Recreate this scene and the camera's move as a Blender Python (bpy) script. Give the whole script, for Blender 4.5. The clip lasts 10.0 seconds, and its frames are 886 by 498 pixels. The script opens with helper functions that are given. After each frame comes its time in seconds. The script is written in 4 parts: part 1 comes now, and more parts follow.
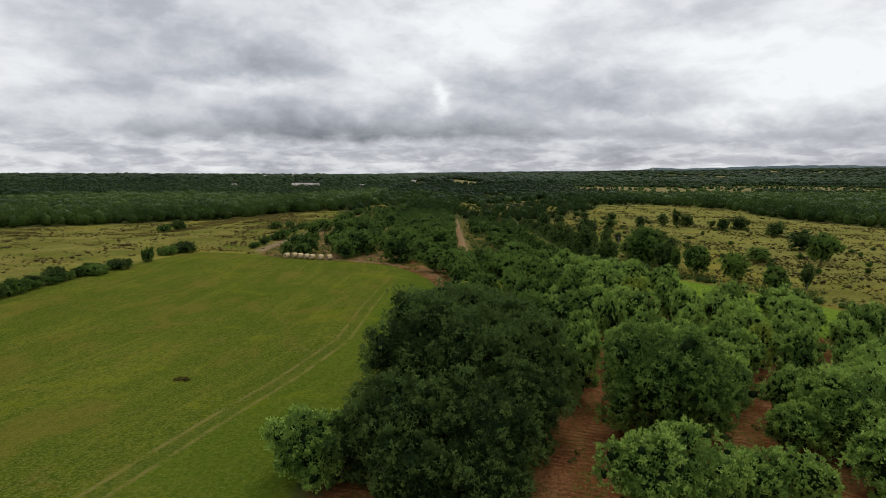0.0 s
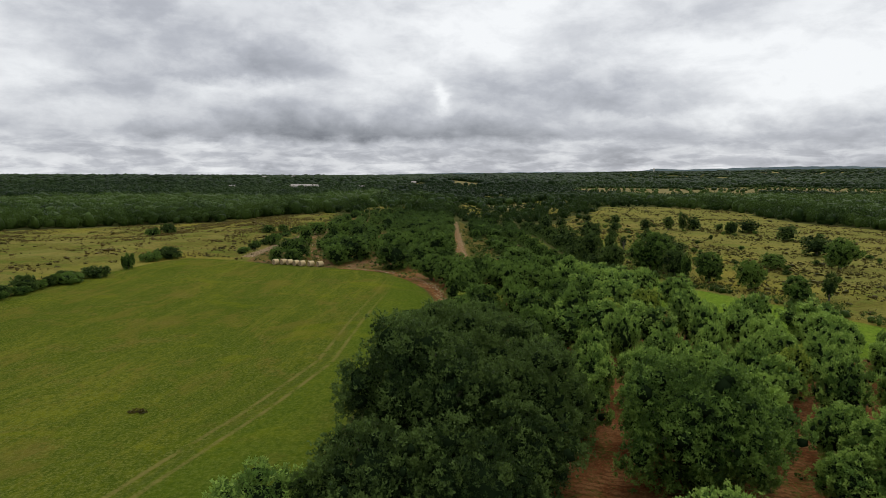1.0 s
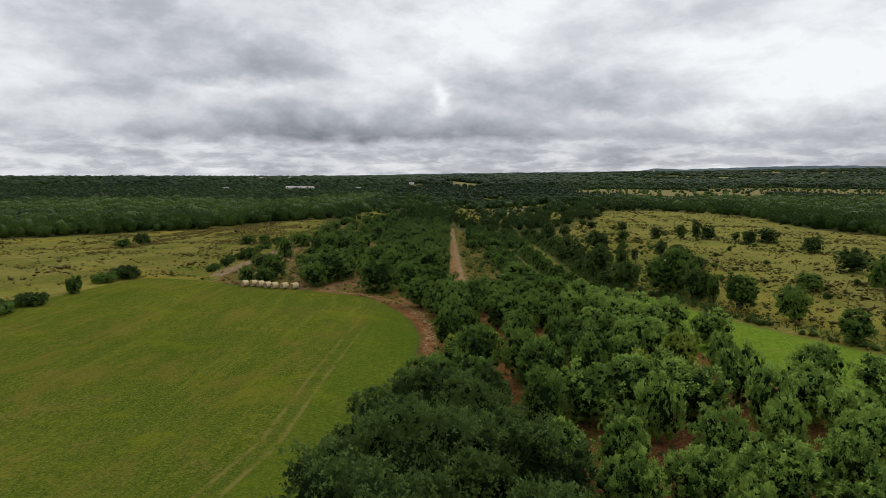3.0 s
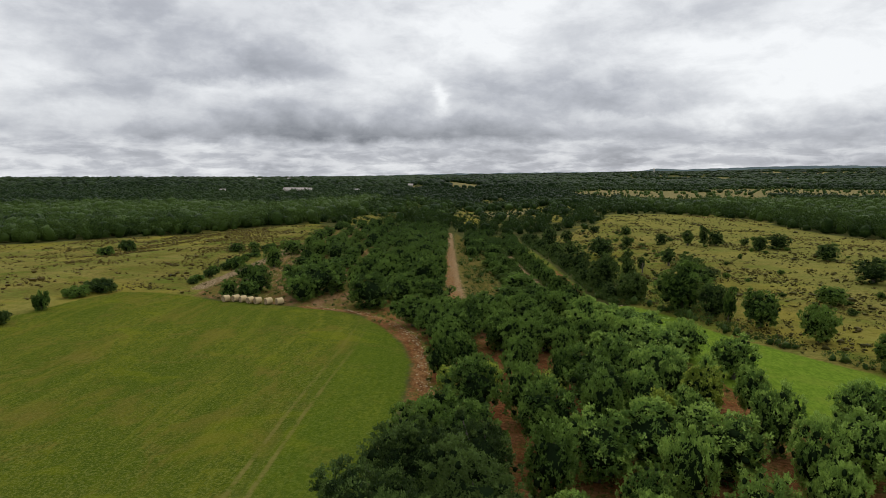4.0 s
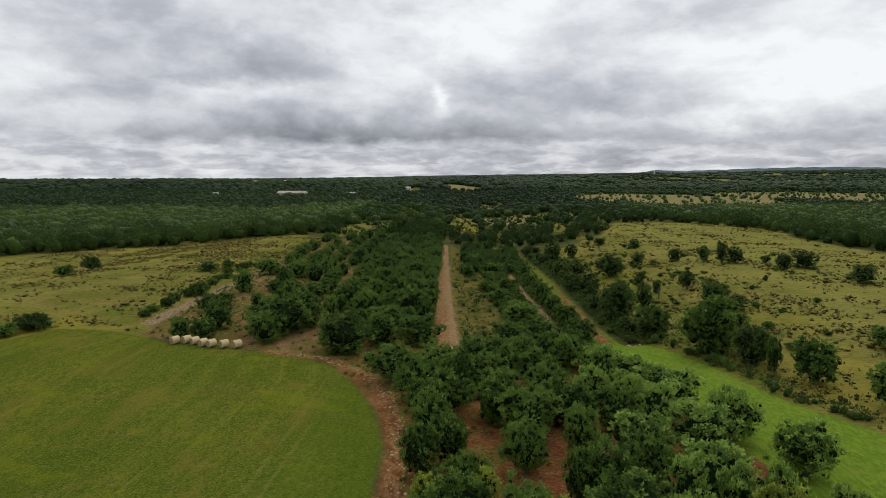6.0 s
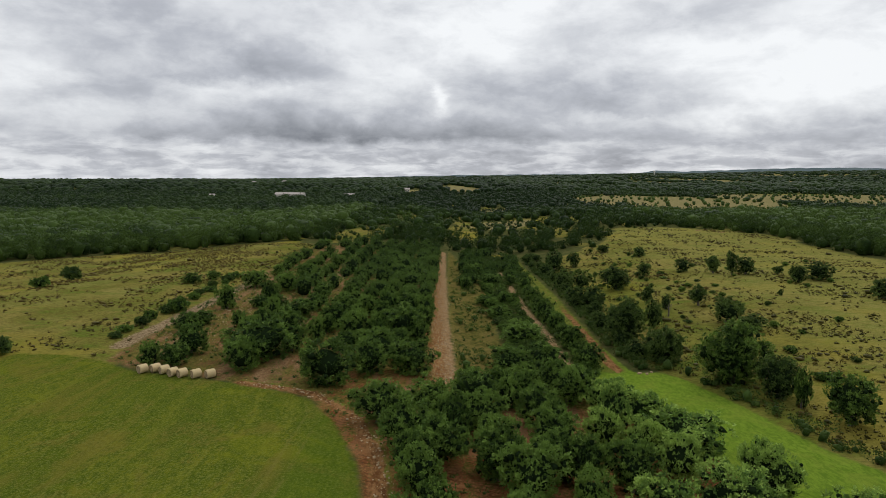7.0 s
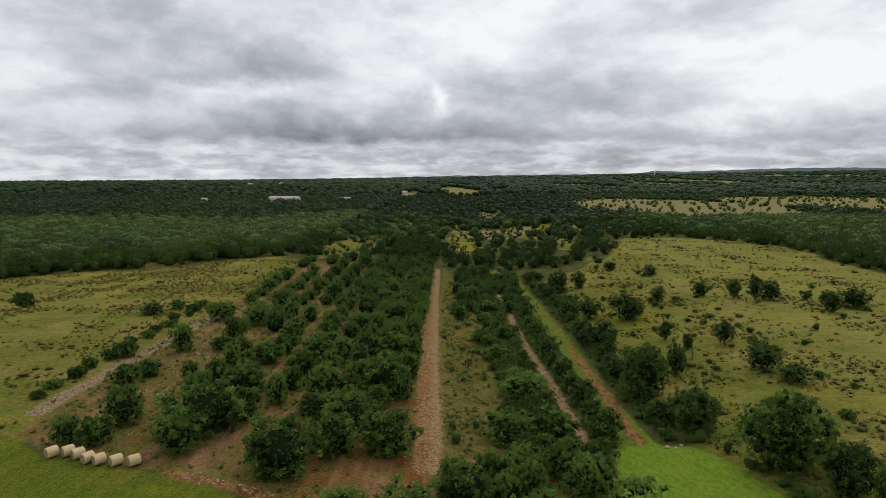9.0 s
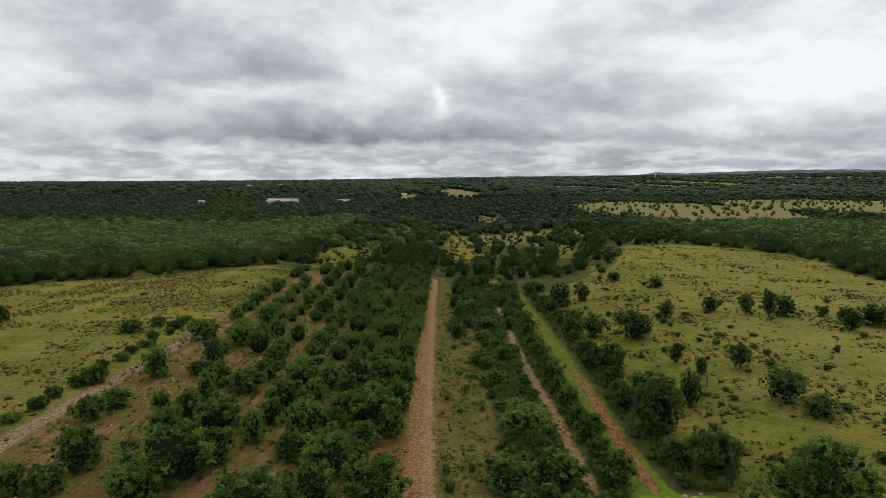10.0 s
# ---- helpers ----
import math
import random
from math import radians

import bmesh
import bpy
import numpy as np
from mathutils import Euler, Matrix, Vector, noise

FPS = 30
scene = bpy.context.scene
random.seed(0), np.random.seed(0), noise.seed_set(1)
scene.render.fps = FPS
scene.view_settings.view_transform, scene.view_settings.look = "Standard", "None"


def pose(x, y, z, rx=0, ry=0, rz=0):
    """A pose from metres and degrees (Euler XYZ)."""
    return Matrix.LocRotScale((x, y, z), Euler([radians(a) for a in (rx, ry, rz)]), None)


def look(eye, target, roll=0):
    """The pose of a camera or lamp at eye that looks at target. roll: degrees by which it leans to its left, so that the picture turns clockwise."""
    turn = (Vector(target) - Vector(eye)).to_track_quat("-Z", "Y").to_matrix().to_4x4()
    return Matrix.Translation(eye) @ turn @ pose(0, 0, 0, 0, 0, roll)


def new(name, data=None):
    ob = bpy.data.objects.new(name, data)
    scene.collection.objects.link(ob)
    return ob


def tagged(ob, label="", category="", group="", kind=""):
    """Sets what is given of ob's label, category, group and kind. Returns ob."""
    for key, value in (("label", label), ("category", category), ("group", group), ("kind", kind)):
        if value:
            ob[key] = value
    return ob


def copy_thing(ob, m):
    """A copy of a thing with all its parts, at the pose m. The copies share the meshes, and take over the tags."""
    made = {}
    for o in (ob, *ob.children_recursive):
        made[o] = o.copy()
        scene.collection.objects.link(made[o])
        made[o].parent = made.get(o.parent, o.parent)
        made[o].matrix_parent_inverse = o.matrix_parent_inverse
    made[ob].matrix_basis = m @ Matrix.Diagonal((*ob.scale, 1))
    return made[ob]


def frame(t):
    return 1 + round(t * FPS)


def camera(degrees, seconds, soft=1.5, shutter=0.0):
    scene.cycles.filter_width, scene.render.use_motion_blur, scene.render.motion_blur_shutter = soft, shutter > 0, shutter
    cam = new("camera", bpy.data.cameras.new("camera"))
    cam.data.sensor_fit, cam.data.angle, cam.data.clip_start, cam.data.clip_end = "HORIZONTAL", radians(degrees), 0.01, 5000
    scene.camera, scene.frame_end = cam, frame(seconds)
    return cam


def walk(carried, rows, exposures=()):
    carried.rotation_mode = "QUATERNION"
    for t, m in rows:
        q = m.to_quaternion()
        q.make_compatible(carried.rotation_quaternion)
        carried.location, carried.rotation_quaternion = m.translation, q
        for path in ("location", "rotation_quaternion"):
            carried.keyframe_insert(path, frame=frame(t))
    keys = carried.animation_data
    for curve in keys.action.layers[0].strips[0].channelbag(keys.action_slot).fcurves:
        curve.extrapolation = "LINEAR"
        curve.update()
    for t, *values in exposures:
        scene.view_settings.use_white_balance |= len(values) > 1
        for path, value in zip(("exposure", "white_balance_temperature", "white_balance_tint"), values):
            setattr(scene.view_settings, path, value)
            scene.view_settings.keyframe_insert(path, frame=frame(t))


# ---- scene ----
cam = camera(70.0, 10.0, soft=0.6)
PATH = [
    (0, (1.332, 3.186, 19.791), (1.268, 5.17, 19.546), 0.3),
    (0.5, (1.611, 6.893, 19.837), (1.545, 8.877, 19.593), 0.3),
    (1, (1.834, 10.594, 20.002), (1.768, 12.578, 19.76), 0.3),
    (1.5, (2.089, 14.681, 20.283), (2.024, 16.665, 20.041), 0.2),
    (2, (2.279, 18.736, 20.613), (2.213, 20.721, 20.371), 0.2),
    (2.5, (2.51, 23.065, 21.114), (2.445, 25.05, 20.872), 0.2),
    (4, (3.244, 35.391, 22.812), (3.18, 37.375, 22.571), 0.1),
    (4.5, (3.55, 39.841, 23.364), (3.487, 41.826, 23.124), 0.1),
    (5, (3.805, 43.877, 23.936), (3.743, 45.862, 23.696), 0.2),
    (5.5, (4.085, 48.361, 24.651), (4.023, 50.346, 24.413), 0.1),
    (7, (4.872, 61.608, 27.197), (4.811, 63.593, 26.959), 0.2),
    (7.5, (5.11, 65.857, 28.087), (5.051, 67.842, 27.85), 0.2),
    (8, (5.465, 70.419, 29.121), (5.405, 72.404, 28.883), 0.2),
    (8.5, (5.814, 74.689, 30.016), (5.755, 76.674, 29.778), 0.2),
    (9, (6.203, 79.201, 30.98), (6.143, 81.186, 30.742), 0.1),
    (9.5, (6.524, 83.352, 31.872), (6.465, 85.337, 31.634), 0.1),
    (10, (6.792, 87.535, 32.772), (6.731, 89.52, 32.537), 0.2),
]
walk(cam, [(t, look(eye, target, roll)) for t, eye, target, roll in PATH])

# ---- light: overcast sky with broken cloud, weak wide sun ahead of the camera ----
SUN_EL, SUN_ROT = 52.0, 20.0
world = bpy.data.worlds.new("overcast_sky")
scene.world = world
world.use_nodes = True
wn = world.node_tree
wn.nodes.clear()


class Net:
    """Small helper to wire node trees."""

    def __init__(self, tree):
        self.tree = tree

    def node(self, kind, **props):
        n = self.tree.nodes.new(kind)
        for key, value in props.items():
            setattr(n, key, value)
        return n

    def put(self, socket, value):
        if isinstance(value, bpy.types.NodeSocket):
            self.tree.links.new(value, socket)
        elif isinstance(value, (tuple, list)) and len(value) == 3 and socket.type == "RGBA":
            socket.default_value = (*value, 1)
        else:
            socket.default_value = value

    def math(self, op, a, b=0.0, c=0.0):
        n = self.node("ShaderNodeMath", operation=op)
        for s, v in zip(n.inputs, (a, b, c)):
            self.put(s, v)
        return n.outputs[0]

    def mix(self, f, a, b, blend="MIX"):
        n = self.node("ShaderNodeMix", data_type="RGBA", blend_type=blend)
        self.put(n.inputs[0], f)
        self.put(n.inputs[6], a)
        self.put(n.inputs[7], b)
        return n.outputs[2]

    def noise(self, vec, scale, detail=3.0, rough=0.55, warp=0.0):
        n = self.node("ShaderNodeTexNoise")
        if vec is not None:
            self.put(n.inputs["Vector"], vec)
        n.inputs["Scale"].default_value = scale
        n.inputs["Detail"].default_value = detail
        n.inputs["Roughness"].default_value = rough
        n.inputs["Distortion"].default_value = warp
        return n.outputs["Fac"]

    def step(self, v, lo, hi):
        n = self.node("ShaderNodeMapRange", interpolation_type="SMOOTHSTEP")
        self.put(n.inputs[0], v)
        n.inputs[1].default_value, n.inputs[2].default_value = lo, hi
        return n.outputs[0]

    def scaled(self, vec, s):
        n = self.node("ShaderNodeMapping")
        self.put(n.inputs[0], vec)
        n.inputs["Scale"].default_value = s
        return n.outputs[0]

    def attr(self, name):
        return self.node("ShaderNodeAttribute", attribute_name=name).outputs["Fac"]


w = Net(wn)
ray = w.node("ShaderNodeTexCoord").outputs["Generated"]
sep = w.node("ShaderNodeSeparateXYZ")
w.put(sep.inputs[0], ray)
dx, dy, dz = sep.outputs
ahead = w.math("MAXIMUM", dy, 0.12)
puff = w.noise(w.scaled(ray, (1.0, 1.0, 1.7)), 4.2, 7.0, 0.50, 0.15)
billow = w.noise(w.scaled(ray, (1.0, 1.0, 2.2)), 11.0, 9.0, 0.62, 0.2)
warp_a = w.math("MULTIPLY", w.math("SUBTRACT", w.noise(w.scaled(ray, (1, 1, 1.5)), 7.0, 6.0, 0.55), 0.5), 0.22)
warp_b = w.math("MULTIPLY", w.math("SUBTRACT", w.noise(w.scaled(ray, (1.3, 1, 1.8)), 11.0, 6.0, 0.58), 0.5), 0.075)
su = w.math("ADD", w.math("DIVIDE", dx, ahead), warp_a)
rise = w.math("DIVIDE", dz, ahead)
sv = w.math("ADD", rise, w.math("MULTIPLY", warp_b, w.step(rise, -0.01, 0.09)))
# small cells of the cloud deck, seen edge-on towards the horizon
cells = w.noise(w.scaled(ray, (1.0, 1.0, 4.2)), 19.0, 6.0, 0.58, 0.4)
# flat-based cloud banks: bearing, height of the base, half-width, thickness, darkness
BANKS = [
    (-0.32, 0.048, 0.25, 0.072, 0.31), (-0.15, 0.046, 0.11, 0.040, 0.30), (-0.41, 0.052, 0.13, 0.030, 0.16), (-0.36, 0.140, 0.13, 0.075, 0.30),
    (-0.57, 0.105, 0.13, 0.075, 0.17), (0.09, 0.048, 0.18, 0.034, 0.35), (0.27, 0.088, 0.13, 0.050, 0.27), (0.12, 0.105, 0.15, 0.070, 0.17),
    (0.50, 0.043, 0.22, 0.032, 0.22), (0.64, 0.080, 0.08, 0.022, 0.15), (0.33, 0.012, 0.30, 0.014, 0.20), (0.17, 0.030, 0.16, 0.011, 0.16),
    (-0.60, 0.026, 0.16, 0.012, 0.12), (-0.43, 0.225, 0.20, 0.070, 0.13), (0.28, 0.205, 0.13, 0.060, 0.12), (-0.06, 0.022, 0.12, 0.010, 0.09),
]
# breaks where the bright sky shows: bearing, height, half-width, half-height, brightness
BREAKS = [(-0.037, 0.120, 0.013, 0.020, 0.30), (0.57, 0.190, 0.15, 0.055, 0.15), (-0.67, 0.155, 0.055, 0.030, 0.18), (0.45, 0.088, 0.06, 0.014, 0.14),
          (-0.30, 0.128, 0.09, 0.012, 0.10), (0.0, 0.215, 0.12, 0.045, 0.10), (0.50, 0.125, 0.07, 0.022, 0.10)]
tone = w.math("ADD", 0.755, w.math("MULTIPLY", w.math("SUBTRACT", w.step(puff, 0.32, 0.68), 0.5), 0.24))
tone = w.math("ADD", tone, w.math("MULTIPLY", w.math("SUBTRACT", w.step(billow, 0.30, 0.70), 0.5), 0.19))
low = w.step(dz, 0.075, 0.015)
tone = w.math("ADD", tone, w.math("MULTIPLY", w.math("MULTIPLY", w.math("SUBTRACT", w.step(cells, 0.35, 0.65), 0.5), 0.26), low))
tone = w.math("SUBTRACT", tone, w.math("MULTIPLY", w.step(dz, 0.12, 0.02), 0.14))
tone = w.math("ADD", tone, w.math("MULTIPLY", w.step(dz, 0.1, 0.5), 0.14))
for bu, bv, ru, thick, amount in BANKS:
    eu = w.math("POWER", w.math("ABSOLUTE", w.math("DIVIDE", w.math("SUBTRACT", su, bu), ru)), 2.6)
    over = w.math("SUBTRACT", sv, bv)
    ev = w.math("POWER", w.math("DIVIDE", w.math("MAXIMUM", over, 0.0), thick), 2.0)
    edge = w.step(over, -0.10 * thick - 0.004, 0.18 * thick + 0.004)
    body = w.math("MULTIPLY", edge, w.math("EXPONENT", w.math("MULTIPLY", w.math("ADD", eu, ev), -1.0)))
    tone = w.math("SUBTRACT", tone, w.math("MULTIPLY", body, amount))
for bu, bv, ru, rv, amount in BREAKS:
    eu = w.math("POWER", w.math("DIVIDE", w.math("SUBTRACT", su, bu), ru), 2.0)
    ev = w.math("POWER", w.math("DIVIDE", w.math("SUBTRACT", sv, bv), rv), 2.0)
    tone = w.math("ADD", tone, w.math("MULTIPLY", w.math("EXPONENT", w.math("MULTIPLY", w.math("ADD", eu, ev), -1.0)), amount))
ramp = w.node("ShaderNodeValToRGB")
w.put(ramp.inputs[0], tone)
ramp.color_ramp.elements[0].position, ramp.color_ramp.elements[0].color = 0.08, (0.20, 0.215, 0.25, 1)
ramp.color_ramp.elements[1].position, ramp.color_ramp.elements[1].color = 0.93, (0.96, 0.98, 1.0, 1)
mid = ramp.color_ramp.elements.new(0.5)
mid.color = (0.50, 0.52, 0.57, 1)
nishita = w.node("ShaderNodeTexSky", sky_type="NISHITA", sun_disc=False, sun_elevation=radians(SUN_EL), sun_rotation=radians(SUN_ROT))
blue = w.node("ShaderNodeBackground")
w.put(blue.inputs[0], nishita.outputs[0])
blue.inputs[1].default_value = 0.05
grey = w.node("ShaderNodeBackground")
w.put(grey.inputs[0], ramp.outputs[0])
grey.inputs[1].default_value = 1.0
both = w.node("ShaderNodeMixShader")
both.inputs[0].default_value = 0.93
w.put(both.inputs[1], blue.outputs[0])
w.put(both.inputs[2], grey.outputs[0])
w.put(w.node("ShaderNodeOutputWorld").inputs[0], both.outputs[0])

sun = new("sun", bpy.data.lights.new("sun", "SUN"))
sun.data.energy, sun.data.angle, sun.data.color = 0.9, radians(14), (1.0, 0.96, 0.9)
el, az = radians(SUN_EL), radians(SUN_ROT)
sun.matrix_world = look(100 * Vector((math.sin(az) * math.cos(el), math.cos(az) * math.cos(el), math.sin(el))), (0, 0, 0))
scene.view_settings.exposure = 0.0


# ---- materials ----
def material(name, rough=0.8):
    m = bpy.data.materials.new(name)
    m.use_nodes = True
    n = Net(m.node_tree)
    bsdf = m.node_tree.nodes["Principled BSDF"]
    bsdf.inputs["Roughness"].default_value = rough
    bsdf.inputs["Specular IOR Level"].default_value = 0.3
    return m, n, bsdf


def bump(n, bsdf, height, strength, distance):
    b = n.node("ShaderNodeBump")
    n.put(b.inputs["Height"], height)
    b.inputs["Strength"].default_value, b.inputs["Distance"].default_value = strength, distance
    n.put(bsdf.inputs["Normal"], b.outputs[0])


def foliage(name, dark, light, young, attr=False):
    """Leaves: every tree its own green, every leaf a little off it, and some light passing through."""
    m, n, bsdf = material(name, 0.5)
    geo = n.node("ShaderNodeNewGeometry")
    if attr:
        own = n.attr("tone")
        lump = n.noise(n.node("ShaderNodeTexCoord").outputs["Object"], 0.9, 3.0, 0.6)
        leaf = n.math("ADD", n.math("MULTIPLY", geo.outputs["Random Per Island"], 0.85), n.math("SUBTRACT", n.math("MULTIPLY", lump, 0.9), 0.38))
    else:
        own = n.node("ShaderNodeObjectInfo").outputs["Random"]
        leaf = geo.outputs["Random Per Island"]
    col = n.mix(leaf, dark, light)
    col = n.mix(n.math("MULTIPLY", n.step(own, 0.5, 1.0), 0.55), col, young)
    col = n.mix(n.math("MULTIPLY", n.step(own, 0.5, 0.0), 0.5), col, dark)
    if not attr:
        col = n.mix(n.math("MULTIPLY", n.step(n.attr("shoot"), 0.90, 1.25), 0.85), col, young)
    patch = n.noise(n.node("ShaderNodeTexCoord").outputs["Object"], 0.55, 2.0)
    col = n.mix(n.math("MULTIPLY", n.step(patch, 0.42, 0.75), 0.45), col, young)
    n.put(bsdf.inputs["Base Color"], col)
    bsdf.inputs["Specular IOR Level"].default_value = 0.06
    glow = n.node("ShaderNodeBsdfTranslucent")
    n.put(glow.inputs[0], n.mix(0.5, col, young))
    blend = n.node("ShaderNodeMixShader")
    blend.inputs[0].default_value = 0.26
    n.put(blend.inputs[1], bsdf.outputs[0])
    n.put(blend.inputs[2], glow.outputs[0])
    n.put(m.node_tree.nodes["Material Output"].inputs[0], blend.outputs[0])
    return m


OAK = foliage("oak_leaves", (0.011, 0.029, 0.008), (0.068, 0.130, 0.026), (0.155, 0.245, 0.045))
PALE_OAK = foliage("pale_oak_leaves", (0.022, 0.054, 0.014), (0.134, 0.246, 0.048), (0.290, 0.415, 0.082))
HOLM = foliage("dark_oak_leaves", (0.008, 0.020, 0.007), (0.047, 0.085, 0.022), (0.112, 0.168, 0.038))
# great oaks: dark leaves, darkened further to paint in their shadow side
GREAT_OAK = foliage("great_oak_shaded_leaves", (0.005, 0.014, 0.005), (0.029, 0.057, 0.016), (0.105, 0.160, 0.038))
LIME_OAK = foliage("young_oak_leaves", (0.050, 0.085, 0.012), (0.215, 0.300, 0.040), (0.380, 0.440, 0.070))
WOODS = foliage("woodland_leaves", (0.005, 0.015, 0.005), (0.031, 0.062, 0.014), (0.088, 0.142, 0.026), True)
# far crowns: the canopy's self-shadow is put into this darker green
CANOPY = foliage("far_canopy_self_shaded", (0.006, 0.016, 0.006), (0.020, 0.041, 0.013), (0.042, 0.072, 0.018), True)
ROWS_GREEN = foliage("orchard_leaves", (0.009, 0.026, 0.007), (0.064, 0.122, 0.026), (0.132, 0.206, 0.040), True)
BRAMBLE = foliage("bramble_leaves", (0.018, 0.042, 0.010), (0.074, 0.124, 0.026), (0.132, 0.185, 0.038), True)
SCRUB = foliage("scrub_leaves", (0.028, 0.031, 0.008), (0.084, 0.076, 0.018), (0.140, 0.098, 0.027), True)


BARK, n_, b_ = material("bark", 0.9)
co = n_.node("ShaderNodeTexCoord").outputs["Object"]
grain = n_.noise(n_.scaled(co, (9, 9, 1.6)), 2.0, 5.0, 0.65)
n_.put(b_.inputs["Base Color"], n_.mix(grain, (0.045, 0.036, 0.028), (0.17, 0.15, 0.125)))
bump(n_, b_, grain, 0.7, 0.03)

# crown core: near-black green stands in for the shade between the boughs
CORE_SHADE, n_, b_ = material("crown_core_shade", 0.95)
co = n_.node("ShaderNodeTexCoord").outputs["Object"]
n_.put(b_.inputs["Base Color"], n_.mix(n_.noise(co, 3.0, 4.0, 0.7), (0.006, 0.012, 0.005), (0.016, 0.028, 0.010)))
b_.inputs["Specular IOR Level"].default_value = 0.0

GROUND, n_, b_ = material("ground", 0.95)
b_.inputs["Specular IOR Level"].default_value = 0.0
co = n_.node("ShaderNodeTexCoord").outputs["Object"]
fine = n_.noise(co, 2.6, 5.0, 0.7)
mid_n = n_.noise(co, 0.35, 4.0, 0.6)
wide = n_.noise(co, 0.05, 3.0, 0.55)
tuft = n_.noise(co, 9.0, 3.0, 0.7)
edge = n_.math("MULTIPLY", n_.math("SUBTRACT", n_.noise(co, 0.9, 4.0, 0.65), 0.5), 2.2)


def zone(name, soft, ragged=1.0):
    return n_.step(n_.math("ADD", n_.attr(name), n_.math("MULTIPLY", edge, ragged)), -soft, soft)


# floor of the woods and rough ground
col = n_.mix(n_.step(mid_n, 0.3, 0.7), (0.052, 0.064, 0.018), (0.108, 0.104, 0.036))
col = n_.mix(n_.math("MULTIPLY", fine, 0.5), col, (0.030, 0.036, 0.016))
# dry pasture: straw, olive and green grass
dry = n_.mix(n_.step(wide, 0.38, 0.62), (0.142, 0.138, 0.026), (0.225, 0.186, 0.050))
dry = n_.mix(n_.math("MULTIPLY", n_.step(n_.noise(n_.scaled(co, (1, 1.6, 1)), 0.11, 4.0, 0.6), 0.46, 0.66), 0.9), dry, (0.092, 0.138, 0.016))
dry = n_.mix(n_.math("MULTIPLY", n_.step(n_.noise(n_.scaled(co, (0.6, 2.2, 1)), 0.5, 6.0, 0.72), 0.54, 0.66), 0.40), dry, (0.070, 0.072, 0.018))
dry = n_.mix(n_.math("MULTIPLY", n_.step(tuft, 0.45, 0.75), 0.35), dry, (0.24, 0.205, 0.095))
dry = n_.mix(n_.math("MULTIPLY", n_.step(n_.noise(n_.scaled(co, (0.7, 1.5, 1)), 1.6, 6.0, 0.85), 0.47, 0.56), 0.68), dry, (0.062, 0.054, 0.014))
dry = n_.mix(n_.math("MULTIPLY", n_.step(n_.noise(co, 0.025, 4.0, 0.6), 0.5, 0.64), 0.55), dry, (0.215, 0.185, 0.024))
dry = n_.mix(n_.math("MULTIPLY", n_.step(n_.math("ADD", n_.attr("lush"), edge), -1.0, 5.0), 0.55), dry, n_.mix(n_.step(n_.noise(co, 0.7, 6.0, 0.8), 0.42, 0.58), (0.052, 0.078, 0.012), (0.118, 0.138, 0.022)))
straw = n_.mix(n_.step(n_.noise(co, 2.4, 6.0, 0.8), 0.40, 0.60), (0.150, 0.146, 0.034), (0.270, 0.246, 0.080))
straw = n_.mix(n_.math("MULTIPLY", n_.step(n_.noise(n_.scaled(co, (0.8, 1.6, 1)), 0.45, 6.0, 0.75), 0.46, 0.60), 0.65), straw, (0.110, 0.124, 0.022))
dry = n_.mix(n_.math("MULTIPLY", n_.step(n_.math("ADD", n_.attr("parched"), n_.math("MULTIPLY", n_.math("SUBTRACT", n_.noise(co, 0.06, 5.0, 0.65), 0.5), 3.0)), 0.0, 1.0), 0.60), dry, straw)
russet = n_.math("MULTIPLY", n_.step(n_.noise(n_.scaled(co, (0.7, 1.4, 1)), 0.9, 6.0, 0.82), 0.53, 0.61), n_.step(n_.noise(co, 0.07, 4.0, 0.6), 0.40, 0.58))
dry = n_.mix(n_.math("MULTIPLY", russet, 0.75), dry, (0.098, 0.068, 0.018))
col = n_.mix(zone("dry", 0.8, 1.6), col, dry)
rank = n_.mix(n_.step(n_.noise(co, 1.8, 6.0, 0.8), 0.4, 0.6), (0.042, 0.046, 0.011), (0.128, 0.110, 0.028))
rank = n_.mix(n_.math("MULTIPLY", n_.step(mid_n, 0.42, 0.62), 0.5), rank, (0.170, 0.125, 0.042))
col = n_.mix(zone("rank", 0.8, 1.2), col, rank)
col = n_.mix(zone("pale", 1.5, 1.5), col, n_.mix(n_.step(mid_n, 0.3, 0.7), (0.140, 0.130, 0.050), (0.235, 0.195, 0.095)))
# red, stony orchard earth with weeds
earth = n_.mix(n_.step(mid_n, 0.35, 0.7), (0.138, 0.050, 0.018), (0.225, 0.108, 0.044))
litter = n_.noise(co, 3.2, 6.0, 0.8)
where = n_.node("ShaderNodeSeparateXYZ")
n_.put(where.inputs[0], co)
furrow = n_.math("SINE", n_.math("ADD", n_.math("MULTIPLY", n_.math("ADD", where.outputs[1], n_.math("MULTIPLY", where.outputs[0], 0.35)), 9.5), n_.math("MULTIPLY", n_.noise(co, 0.5, 4.0, 0.6), 14.0)))
tilled = n_.math("MULTIPLY", n_.step(furrow, 0.1, 0.9), n_.step(n_.noise(co, 0.25, 3.0, 0.6), 0.38, 0.55))
earth = n_.mix(n_.math("MULTIPLY", tilled, 0.55), earth, (0.070, 0.026, 0.011))
earth = n_.mix(n_.math("MULTIPLY", n_.step(litter, 0.50, 0.60), 0.75), earth, (0.062, 0.030, 0.016))
earth = n_.mix(n_.math("MULTIPLY", n_.step(litter, 0.46, 0.36), 0.65), earth, (0.34, 0.175, 0.070))
